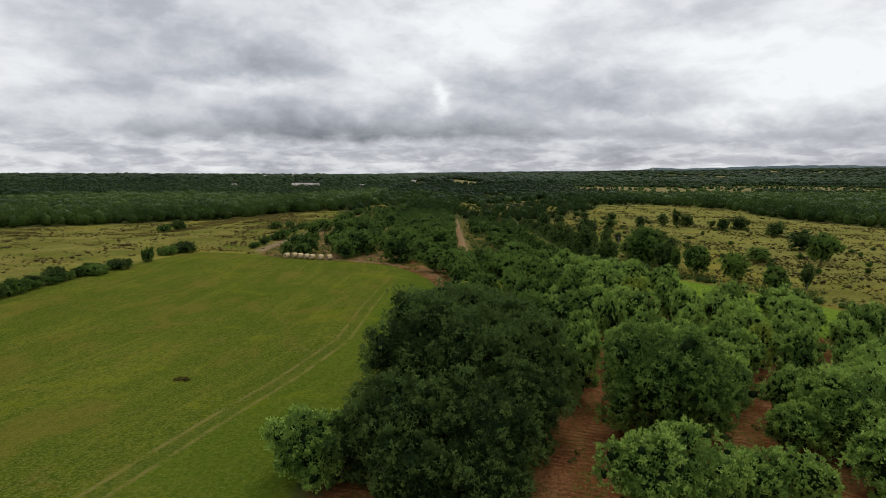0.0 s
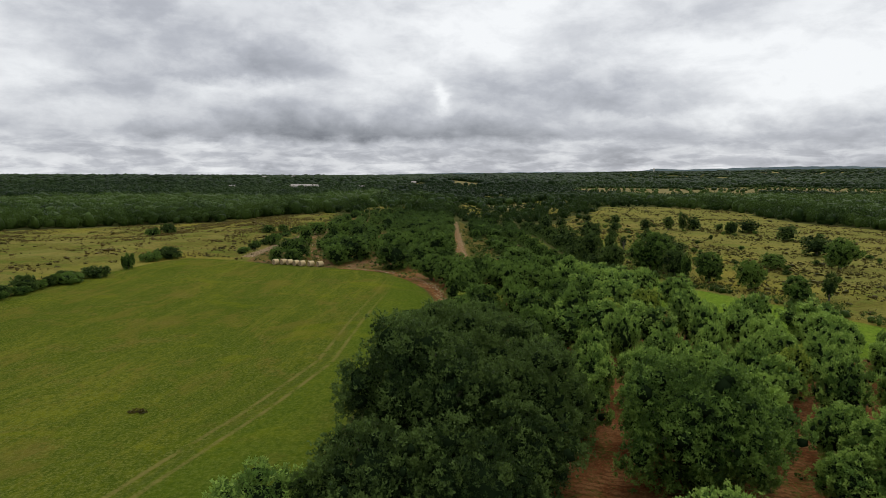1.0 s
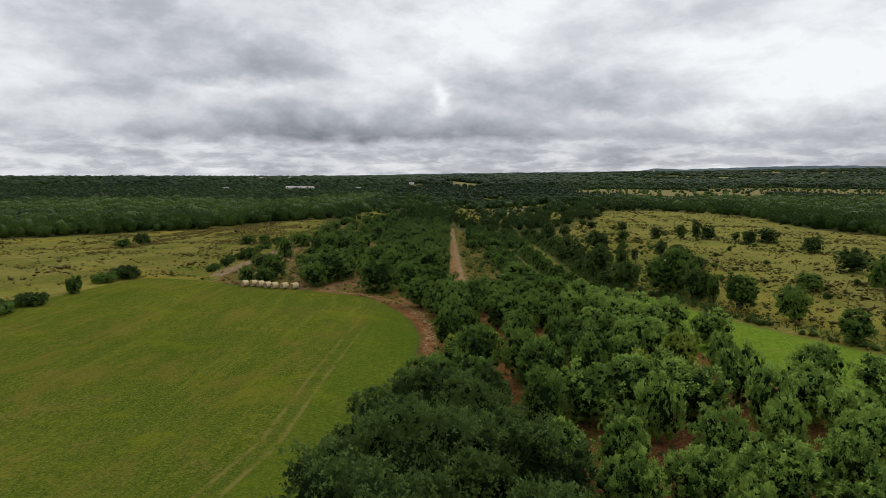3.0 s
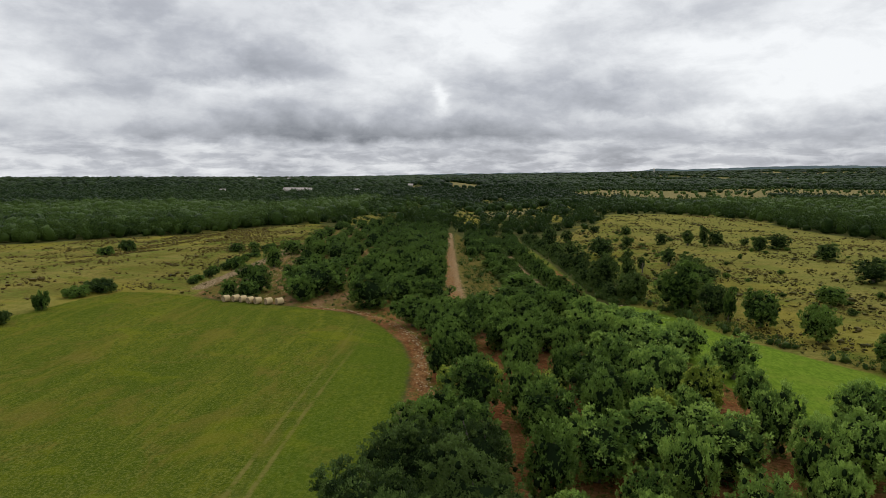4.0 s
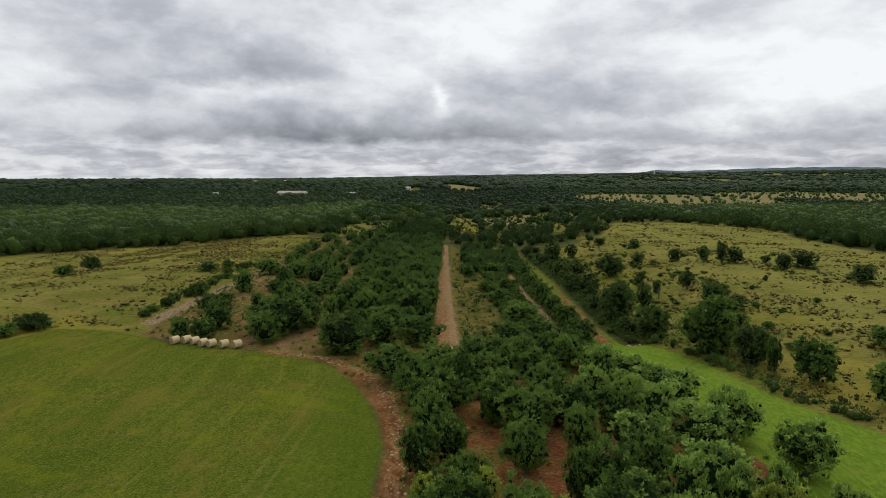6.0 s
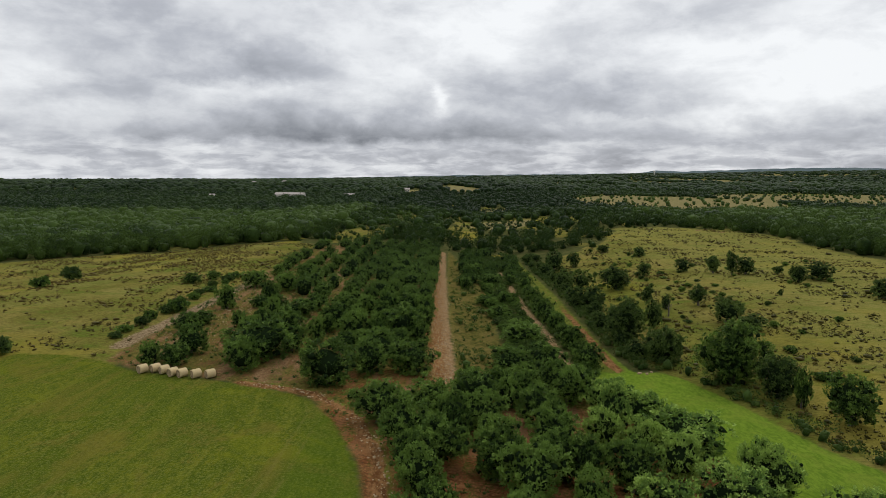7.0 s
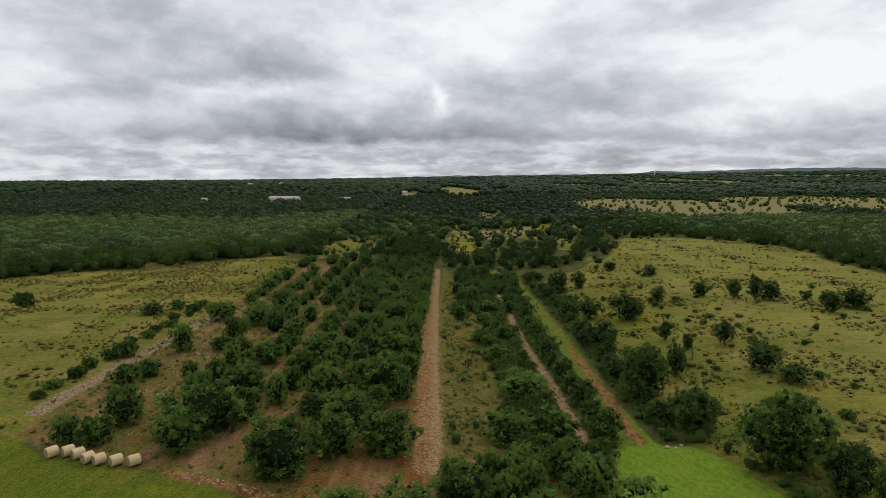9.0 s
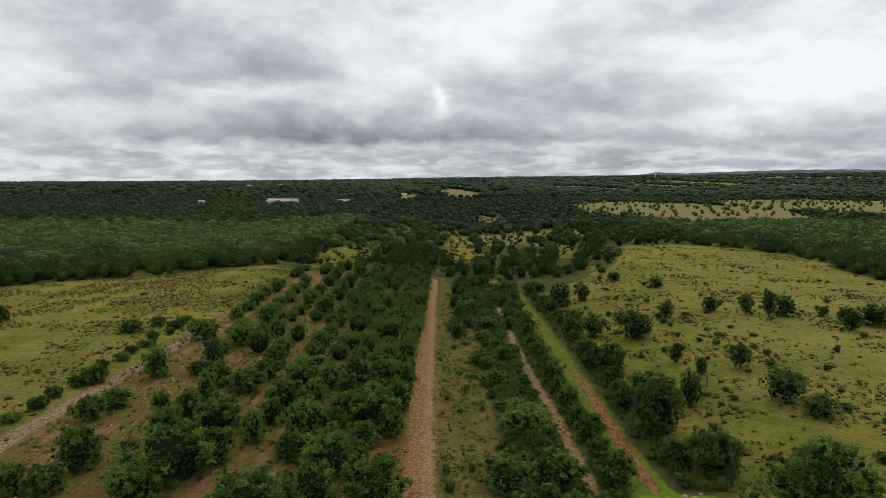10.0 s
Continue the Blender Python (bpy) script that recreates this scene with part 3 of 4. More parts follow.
ICO = {1: ico(1), 2: ico(2)}


def unit(v):
    return v / np.maximum(np.linalg.norm(v, axis=-1, keepdims=True), 1e-9)


def rosettes(rng, at, out, leaves, size):
    """Sprays of leaves at the twigs' ends, every blade turned its own way."""
    n = len(at)
    out = unit(out)[:, None]
    along = unit(0.75 * rng.normal(size=(n, leaves, 3)) + 0.7 * out + np.array([0, 0, 0.35]))
    across = unit(np.cross(along, unit(rng.normal(size=(n, leaves, 3)) + 0.9 * out)))
    length = size * rng.uniform(0.7, 1.4, (n, leaves, 1))
    width = length * rng.uniform(0.28, 0.40, (n, leaves, 1))
    foot = at[:, None] + along * length * 0.15 + rng.normal(0, 0.35 * size, (n, leaves, 3))
    tip = foot + along * length
    broad = rng.uniform(size=(n, leaves, 1)) < 0.5
    v = np.stack([np.where(broad, foot, foot - across * width), np.where(broad, tip + across * width, foot + across * width), np.where(broad, tip - across * width, tip)], 2).reshape(-1, 3)
    f = np.arange(len(v)).reshape(-1, 3)
    return v, f


def tube(points, radii, sides=6):
    p, r = np.array(points, float), np.array(radii, float)
    v = []
    for i in range(len(p)):
        d = unit(p[min(i + 1, len(p) - 1)] - p[max(i - 1, 0)])
        a = unit(np.cross(d, (0.31, 0.95, 0.05)))
        b = np.cross(d, a)
        for k in range(sides):
            t = 6.2832 * k / sides
            v.append(p[i] + r[i] * (math.cos(t) * a + math.sin(t) * b))
    f = [(i * sides + k, i * sides + (k + 1) % sides, (i + 1) * sides + (k + 1) % sides, (i + 1) * sides + k) for i in range(len(p) - 1) for k in range(sides)]
    return np.array(v), np.array(f)


def oak(seed, r, h, skirt, lobes, sprays, leaves, size, leaf_mat, core=2, lean=0.0, stem=0.045, limbs=0):
    """A tree as an empty with a trunk (with its limbs) and a crown of leaf sprays on uneven lobes."""
    rng = np.random.RandomState(seed)
    mid_z, half = (h + skirt) / 2, (h - skirt) / 2
    lobes = int(lobes * 1.8)
    k = np.arange(lobes) + 0.5
    ct = 1 - 2 * k / lobes
    ph = k * 2.39996 + rng.uniform(0, 6.28)
    st = np.sqrt(1 - ct**2)
    d = unit(np.stack([st * np.cos(ph), st * np.sin(ph), ct], 1) + rng.normal(0, 0.20, (lobes, 3)))
    # the crown's own lopsided outline, and the boughs that stand out of it
    bend, phase = rng.normal(0, 2.3, (3, 3)), rng.uniform(0, 6.28, 3)

    def outline(way):
        return 1 + 0.075 * sum(np.sin(way @ bend[q] + phase[q]) for q in range(3))

    lr = min(r, half * 1.2) * (0.13 + 0.19 * rng.uniform(0, 1, lobes) ** 1.5)
    push = outline(d) * rng.uniform(0.80, 1.10, lobes) - 0.80 * lr / min(r, half * 1.2)
    squash = np.where(d[:, 2] < -0.25, 0.86, 1.0)
    c = d * np.array([r, r, half]) * push[:, None] * np.stack([squash, squash, np.ones(lobes)], 1)
    c[:, 2] += mid_z
    c[:, 0] += lean * (c[:, 2] - skirt)
    c[:, 2] = np.clip(c[:, 2], lr * 0.7, h - lr * 0.8)
    # twig ends gather into tufts on the outer, upper sides of the lobes
    tufts = max(sprays // 4, 8)
    t_lobe = rng.choice(lobes, tufts, p=lr**2 / (lr**2).sum())
    t_dir = unit(rng.normal(size=(tufts, 3)) + 0.80 * d[t_lobe] + np.array([0, 0, 0.15]))
    t_out = rng.uniform(0.70, 1.34, tufts)
    own = rng.randint(0, tufts, sprays * 3)
    pick = t_lobe[own]
    turn = unit(t_dir[own] + rng.normal(0, 0.20, (sprays * 3, 3)))
    shoot = t_out[own] * rng.uniform(0.86, 1.12, sprays * 3)
    at = c[pick] + turn * (lr[pick] * shoot)[:, None]
    gap = np.linalg.norm(at[:, None] - c[None], axis=2) / lr[None]
    gap[np.arange(len(at)), pick] = 9
    keep = (gap.min(1) > 0.72) & (at[:, 2] > 0.12)
    outer = int(sprays * 0.70)
    at, turn, shoot = at[keep][:outer], turn[keep][:outer], shoot[keep][:outer]
    # the inner shell of leaves between the boughs
    deep = sprays - len(at)
    way = unit(rng.normal(size=(deep, 3)) + np.array([0, 0, 0.25]))
    inner = way * np.array([r, r, half]) * (outline(way) * rng.uniform(0.64, 0.86, deep))[:, None]
    inner[:, 2] = np.maximum(inner[:, 2] + mid_z, 0.15)
    inner[:, 0] += lean * (inner[:, 2] - skirt)
    at, turn, shoot = np.concatenate([at, inner]), np.concatenate([turn, way]), np.concatenate([shoot, rng.uniform(0.6, 1.0, deep)])
    lv, lf = rosettes(rng, at, turn * 0.7 + np.array([0, 0, 0.6]) + rng.normal(0, 0.3, at.shape), leaves, size)
    # the close inner twigs and leaves that keep the crown dense, painted dark as inner shade
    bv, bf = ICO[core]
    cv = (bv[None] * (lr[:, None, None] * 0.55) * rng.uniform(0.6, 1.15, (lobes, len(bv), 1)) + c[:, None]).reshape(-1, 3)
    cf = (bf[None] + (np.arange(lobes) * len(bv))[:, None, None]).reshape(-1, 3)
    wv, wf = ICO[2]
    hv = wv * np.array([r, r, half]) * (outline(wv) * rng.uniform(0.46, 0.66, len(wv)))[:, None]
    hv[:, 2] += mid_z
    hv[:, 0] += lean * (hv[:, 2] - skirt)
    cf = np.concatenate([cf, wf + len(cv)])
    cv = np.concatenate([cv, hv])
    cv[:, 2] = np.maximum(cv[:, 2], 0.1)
    crown = fast_mesh("crown", np.concatenate([lv, cv]), [lf, cf + len(lv)], [leaf_mat, CORE_SHADE], index=np.repeat([0, 1], [len(lf), len(cf)]))
    age = crown.attributes.new("shoot", "FLOAT", "POINT")
    age.data.foreach_set("value", np.concatenate([np.repeat(shoot, 3 * leaves), np.zeros(len(cv))]).astype(np.float32))
    # trunk and limbs
    pts = [(0, 0, -0.15), (0.03 * r, 0, h * 0.2), (lean * h * 0.3, 0.04 * r, h * 0.45), (lean * h * 0.5, 0, h * 0.72)]
    rad = [h * stem * 1.25, h * stem, h * stem * 0.7, h * stem * 0.2]
    tv, tf = tube(pts, rad, 8)
    trunk = fast_mesh("trunk", tv, [tf], [BARK], True)
    boughs = []
    for i in rng.permutation(lobes)[:limbs]:
        z0 = h * rng.uniform(0.12, 0.4)
        a = np.array([lean * z0 * 0.7, 0, z0])
        m = (a + c[i]) / 2 + np.array([0, 0, 0.1 * r]) + rng.normal(0, 0.05 * r, 3)
        boughs.append(tube([a, m, c[i]], [h * stem * 0.5, h * stem * 0.34, h * stem * 0.12], 5))
    root = new("oak_tree")
    root.empty_display_size = 0.3
    part("trunk", trunk, root, "grey-brown oak trunk")
    part("crown", crown, root)
    for v, f in boughs:
        part("limb", fast_mesh("limb", v, [f], [BARK], True), root)
    root["r"], root["h"] = r, h
    return root


def rows(text):
    return [tuple(float(v) for v in line.split()) for line in text.split(";")]


class Nursery:
    """Prototypes of one kind of tree; each is planted once itself and copied for all the others."""

    def __init__(self, protos, name, label, category):
        self.protos, self.spots = protos, [[] for _ in protos]
        self.name, self.label, self.category = name, label, category
        for p in protos:
            p.name = name
            tagged(p, label, category)
        self.rng = random.Random(len(label))
        self.k = 0

    def plant(self, x, y, r, h, group, label=""):
        i = self.k % len(self.protos)
        self.k += 1
        p = self.protos[i]
        s, sz = r / p["r"], h / p["h"]
        z = float(height(x, y)) - 0.05
        m = Matrix.LocRotScale((x, y, z), Euler((0, 0, self.rng.uniform(0, 6.28))), (s, s * self.rng.uniform(0.92, 1.08), sz))
        self.spots[i].append((m, group, label))

    def finish(self):
        for p, spots in zip(self.protos, self.spots):
            for m, group, label in spots[1:]:
                tagged(copy_thing(p, m), label or self.label, self.category, group)
            if spots:
                p.matrix_basis = spots[0][0]
                tagged(p, spots[0][2] or self.label, self.category, spots[0][1])


mid_oak = Nursery([oak(91 + i, 2.4, 4.6, 0.2, 26, 860, 7, 0.19, PALE_OAK, 1, 0.04 * (i - 2)) for i in range(6)], "oak_tree", "leafy green oak standing on red earth", "tree")
shade_oak = Nursery([oak(101 + i, 2.4, 4.6, 0.1, 26, 860, 7, 0.19, OAK, 1, 0.04 * (i - 2)) for i in range(5)], "oak_tree", "leafy mid-green oak standing on red earth", "tree")
near_oak = Nursery([oak(11 + i, 2.4, 4.6, 0.3, 34, 1350, 8, 0.16, PALE_OAK, 1, 0.05 * (i - 2), limbs=4) for i in range(6)], "oak_tree", "young leafy green oak tree on bare red earth", "tree")
row_oak = Nursery([oak(31 + i, 2.2, 4.2, -0.3, 22, 720, 7, 0.19, OAK, 1) for i in range(7)], "oak_tree", "small round green oak in an orchard row", "tree")
lime_oak = Nursery([oak(121 + i, 2.0, 4.4, 0.2, 24, 860, 7, 0.17, LIME_OAK, 1, 0.05 * (i - 1)) for i in range(3)], "oak_tree", "bright yellow-green young oak on red earth", "tree")
far_rows = []
holm = Nursery([oak(51 + i, 2.6, 5.5, -0.4, 22, 600, 8, 0.21, HOLM, 1) for i in range(4)], "holm_oak", "dark green oak beside dry pasture", "tree")
thin = Nursery([oak(61 + i, 1.5, 4.6, 0.0, 14, 420, 6, 0.25, HOLM, 1, 0.06) for i in range(3)], "slender_tree", "slender dark green tree standing in dry pasture", "tree")
bushes = Nursery([oak(71 + i, 2.4, 2.2, 0.0, 14, 420, 6, 0.26, HOLM if i % 2 else OAK, 1) for i in range(4)], "bush", "low spreading green bush at the meadow's edge", "bush")
shrub = Nursery([oak(171 + i, 1.4, 1.9, 0.0, 12, 300, 6, 0.19, (OAK, HOLM, OAK)[i % 3], 1) for i in range(5)], "shrub", "leafy green shrub beside a narrow stony path", "shrub")

# the great oaks by the meadow
for seed, x, y, r, h, n in ((3, -0.6, 49.0, 5.6, 10.4, 44), (4, 6.2, 50.5, 4.4, 8.8, 32), (8, -2.3, 41.8, 3.5, 7.2, 28), (9, 0.6, 58.0, 5.2, 10.3, 38), (10, 6.4, 60.0, 3.6, 8.2, 28), (12, 2.2, 40.8, 3.9, 7.0, 30),
                            (13, -1.6, 66.0, 3.8, 8.0, 30), (14, 3.6, 67.6, 3.6, 8.0, 28), (15, 0.0, 74.4, 3.3, 6.9, 26), (16, 4.4, 76.2, 2.9, 6.4, 24),
                            (17, -1.6, 37.4, 2.9, 4.8, 24), (18, 2.4, 37.0, 2.6, 4.4, 22), (19, -5.0, 41.0, 2.4, 5.2, 22), (20, 4.9, 45.0, 3.2, 7.0, 24)):
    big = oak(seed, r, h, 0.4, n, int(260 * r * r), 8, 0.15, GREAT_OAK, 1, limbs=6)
    tagged(big, "large dense dark green oak beside the meadow", "tree", "great oaks by the meadow")
    big.matrix_basis = pose(x, y, float(height(x, y)) - 0.05)

NEAR_A = rows("27.6 40.8 2.4 4.2; 22.0 39.6 1.7 3.0; 23.4 56.4 2.6 4.8; 26.6 61.0 2.3 4.8; 33.8 52.6 2.5 4.6; 24.6 47.0 1.9 3.4; -0.8 82.8 2.1 4.6; 1.8 87.0 2.2 4.4; 3.6 82.4 2.4 4.8; 13.6 68.4 1.5 4.8; 21.4 71.2 1.9 4.8; 22.7 65.5 2.5 4.8; 31.7 70.4 2.3 4.8; 32.9 81.1 2.6 4.8; "
              "22.4 80.7 2.8 4.8; 17.7 82.4 2.9 4.8; 13.3 80.3 2.6 4.8; 16.7 94.3 2.9 4.8; 23.8 99.2 3.1 4.8; 42.8 85.6 3.1 4.8; 37.3 88.7 2.1 4.8; 27.2 66.7 1.8 4.8")
NEAR_B = rows("0.7 103.4 1.5 4.5; 4.4 93.3 2.3 4.5; 9.9 104.5 1.9 4.5; 3.2 105.8 1.9 4.5; 1.3 112.1 2 4.5; 13.4 99.2 1.1 4.5; 15.8 99.9 2.1 4.5; 19.5 102 1.7 4.5; 20.8 97.1 1.3 4.5;"
              "19.8 91.6 1.8 4.5; 27.5 96.8 1.3 4.5; 23.8 96.1 1.7 4.5; 30.4 92.9 1.5 4.5; 8.3 116.1 2.4 4.5; 13.9 116.6 2.1 4.5; 19.9 114.6 2.1 4.5; 15.2 108.1 1.6 4.5; 27.4 122.5 3.6 4.5;"
              "26.2 108.6 2.8 4.5; 31.1 112.7 1.9 4.5; 33.6 105 2.3 4.5")
CLUMP = rows("-4.3 128.9 2.7 4.5; 1.5 130.7 2.9 4.5; 6.7 137 2.7 4.5; 7.1 128.1 2.4 4.5; 8.8 118.6 2.2 4.5; 2.9 119.3 2.4 4.5; 0.7 115.6 1.9 4.5; 13.9 132 2.4 4.5; 14 122.5 2.4 4.5; 18.2 139.4 2.3 4.5;"
             "22.2 135.1 2.5 4.5; 16 115.6 1.8 4.5; 12.8 138.4 1.9 4.5; 22 120.2 1.7 4.5; 30.8 114.5 1.7 4.5")
ORCHARD = rows("-36 153.5 2.2 4.3; -25.1 153 3.9 5.4; -42.8 167.4 1.8 3.4; -42.1 172.5 1.9 2.4; -42.5 185.5 1.9 4.6; -34.6 170.4 1.3 2.9; -24.5 164.6 2.9 4.5; -35.8 192.4 1.8 4.1; -35.9 186.8 1.8 2.3;"
               "-25.8 179.5 2.4 3.4; -17.7 172.4 2.2 4.3; -12.8 163.1 2.3 5; -9.5 170.5 1.8 3.9; -5 168.7 3.2 5.3; -7.9 155.3 2.7 4.1; -10.1 185.2 1.7 4.2; -18.2 186.9 2.4 3.7; -13.4 181.8 1.7 4.1; -5.6 185.9 3 3.9")
ORCHARD += rows("-44.1 209.2 2.9 4; -35.6 205.3 2.6 3.9; -61.8 213.5 2 2.3; -58.6 219.1 1.5 2.2; -35.2 221.7 2.1 3.8; -43.5 225 1.5 3; -39.4 147.6 1.6 3.2; -36.1 148 2 3; -25.8 146.5 2.2 4.2; -12.7 142 3.1 5.4;"
                "-8.2 147.8 2.3 4.5; -2.3 149.1 2.7 4.7; -21.4 156.3 1.6 3.9")
MIDDLE = rows("5.6 140.2 2.0 4.0; 9.4 142.6 2.2 4.2; 12.8 144.6 2.3 4.0; 17.4 145.6 2.4 4.4; 20.6 142.4 2.3 4.4; 21.6 148.4 2.0 3.8; 15.2 150.0 2.0 3.4; 10.4 137.0 1.8 4.2; 15.8 172.7 4 4.2; 17.9 157.4 3 4.2; 12.3 156 3.3 3.6; 12.9 191.1 2.3 3.2; 10.4 202.8 2.3 2.8; 14.9 207.4 1.9 3; 12.4 230 3.1 3.5; 6 220.9 1.5 3.5; 17.9 233.7 1.9 3.1; 8.7 250.7 2.9 3.4;"
              "24.6 158 2.2 4.4; 24.2 164 1.7 3.4; 24.1 170 2.0 4.2; 23.6 176 1.6 3.2; 23.2 181.9 1.9 4.2; 22.6 188 1.6 3.4; 22.3 193.6 2 4.2; 21.9 201 1.7 3.4; 21.7 208.2 1.9 4.2; 21.2 216 1.6 3.2; 21 222.9 1.8 4")
HEDGE = rows("41.3 180.4 1.6 5.7; 47.9 194.3 1.2 3.2; 33.6 201 3 5.1; 35.8 224.3 3 5.1; 43.7 219.5 3.5 5.8; 44.2 233.7 1.9 3; 33.4 162.6 2.3 3.4; 32.6 169.7 1.6 3.4;"
             "32.4 191.9 1.8 3.5; 31.6 208.4 2.2 4; 33.9 261 3.1 6.7; 40.8 264.8 2 5.1; 30.8 225.7 2 4.7; 30.2 250.7 2.2 4.2; 32.8 230 1.9 3.6; 48.2 130.5 2.9 5.9;"
             "45.9 136.5 1 5; 52 121.4 2.5 5.3")
PASTURE = rows("55 235.9 2 3.8; 67.6 242 2.1 3.8; 93.3 230.1 2 3.8; 97.6 227 3.4 4.9; 55 180.5 2.8 5; 56.8 174 2.5 2.9; 55.9 292.1 2.4 3; 64.8 276.3 2.1 3.5; 53.5 108.3 2.2 4.3; 88.6 168.3 3.8 5.4;"
               "81.7 146.3 3.2 6.7; 98.3 202.5 3.2 4.8; 90.1 222.6 1.9 4.5; 67.5 145.8 2.6 3.5; 82.6 235.9 2.6 5")
SLENDER = rows("74.8 238.3 1.7 5.1; 78.6 235 1.4 6.5; 55.2 195.6 1.6 4.5; 45.9 201.3 1.2 4; 91.7 236.4 1.3 2.5; 60 111.6 1 4.5")
EDGE = rows("-66.6 136.1 1.5 2.9; -64.8 151 2.6 2.5; -100.2 214.1 2.4 2.7; -66.9 153.2 3.2 1.9; -67.4 146.8 2.6 1.9; -102.9 231.1 2.8 3.4; -51 182.3 2.1 2.8; -66.9 125.5 2.7 2; -68.4 119 3 1.8;"
            "-71.1 112.1 2.2 2.3; -69.4 99.6 2.1 2.4; -70.7 105.5 1.8 1.9; 54.4 146.3 1.8 1")

# the rest of this wood, close-set but for the patches of open earth
WOOD = [(10, 60), (12, 44), (24, 40), (60, 34), (66, 66), (50, 77), (38, 86), (33, 97), (30, 110), (29, 123), (25, 133), (22, 141), (-5, 132), (-0.5, 116), (1.5, 104), (3, 96), (5, 84), (5, 66)]
OPEN = [(10, 51, 4.0), (13, 61, 2.0), (11.8, 73.5, 2.6), (9.7, 66.1, 2.2), (20.3, 69, 2.2), (15.3, 67, 1.4), (30.4, 74.3, 2.0), (21.6, 76, 1.6), (29.4, 56, 1.8), (24.3, 51, 1.6), (23.5, 44.4, 2.0), (6.6, 42, 3.0),
        (10, 100.5, 4.8), (13.5, 102, 2.5), (14.2, 111.5, 2.4), (5, 108.6, 2.6), (6.1, 97, 2.2), (30.6, 108.2, 2.5), (2.0, 98, 3.0), (28.0, 102, 2.5)]
filler = []
rng = random.Random(9)
for k in range(4000):
    x, y = rng.uniform(-5, 66), rng.uniform(40, 141)
    if inside(np.array([x]), np.array([y]), WOOD)[0] > 0 and not (x > 25 and 85 < y < 120) and all((x - a) ** 2 + (y - b) ** 2 > c * c for a, b, c in OPEN):
        if all((x - q[0]) ** 2 + (y - q[1]) ** 2 > (2.5 + 0.95 * q[2]) ** 2 for q in NEAR_A + NEAR_B + CLUMP + filler + [(0, 70, 7.0), (3, 77, 4.0), (17, 48.8, 5.0), (13.8, 37.6, 4.2), (29, 47.2, 3.2), (18.6, 38.6, 2.0), (10.7, 56.8, 2.3), (36.5, 56, 2.8)]):
            filler.append((x, y, rng.uniform(1.5, 2.7), rng.uniform(3.6, 5.6)))
for seed, x, y, r, h, n in ((41, -8.1, 41.4, 2.9, 4.4, 26), (42, 16.8, 49.4, 5.5, 8.2, 46), (43, 13.2, 37.4, 3.7, 5.2, 36), (44, 29.0, 47.2, 3.8, 5.8, 30), (45, 18.6, 38.6, 2.0, 3.6, 24), (47, 10.7, 56.8, 2.3, 5.2, 24), (46, 36.5, 56.0, 3.0, 5.2, 28)):
    full = oak(seed, r, h, 0.2, n, int(300 * r * r), 8, 0.15, OAK if seed == 42 else PALE_OAK, 1, limbs=5)
    tagged(full, "broad leafy green oak on red earth", "tree", "young oaks on the red earth")
    full.matrix_basis = pose(x, y, float(height(x, y)) - 0.05)
for x, y, r, h in NEAR_A + NEAR_B + CLUMP + filler:
    kind = near_oak if y < 76 else (shade_oak if x < (19 if y > 92 else 13) + 4 * math.sin(y) else mid_oak)
    kind.plant(x, y, r * 1.10, h * 1.08, "young oaks on the red earth", "full light green oak on red earth" if r > 2.6 else "")
for x, y, r, h in rows("10.7 91.2 1.8 4.6; 25.9 93.5 2.0 4.8; 6.2 98.2 1.2 3.4; 1.7 97.5 1.2 3.2; 31.2 66.4 1.7 4.6; 19.4 86.6 1.6 4.6"):
    lime_oak.plant(x, y, r, h, "young oaks on the red earth")
for x, y, r, h in ORCHARD:
    row_oak.plant(x, y, r * (1.22 if x > -31 and y < 190 else 1.1), h * 1.08, "oaks in the orchard rows")
for x, y, r, h in MIDDLE:
    row_oak.plant(x, y, r, h, "oaks along the stony path", "bushy green oak beside a narrow stony path")
for x, y, r, h in HEDGE:
    (shade_oak if y < 142 else holm).plant(x, y, r, h, "oaks along the grassy lane", "tall dark green oak in the hedge of a lane" if h > 5 else "dark green oak in the hedge of a lane")
for seed, x, y, r, h, n in ((81, 42.0, 147.2, 4.3, 8.8, 40), (82, 33.9, 172.6, 3.5, 8.4, 40), (83, 45.0, 140.2, 2.5, 5.8, 28), (84, 36.6, 159.6, 3.3, 5.6, 30)):
    full = oak(seed, r, h, -0.4, n, int(150 * r * r), 7, 0.21, OAK if seed == 81 else HOLM, 1, limbs=4)
    tagged(full, "tall full green oak between lane and pasture", "tree", "oaks along the grassy lane")
    full.matrix_basis = pose(x, y, float(height(x, y)) - 0.05)
for x, y, r, h in PASTURE:
    (shade_oak if y < 150 else holm).plant(x, y, r, h, "oaks in the dry pasture", "full green oak in dry pasture" if y < 150 else "dark green oak standing in dry pasture")
for x, y, r, h in SLENDER:
    thin.plant(x, y, r, h, "slender trees in the dry pasture")
for x, y, r, h in EDGE:
    bushes.plant(x, y, r, h, "bushes along the meadow")

# the rest of the orchard rows: open on the pasture's side, close-set beside the track
taken = [(x, y) for x, y, *_ in ORCHARD + MIDDLE + HEDGE + CLUMP]
rng = random.Random(4)


def free(x, y, gap):
    return all((x - a) ** 2 + (y - b) ** 2 > gap * gap for a, b in taken)


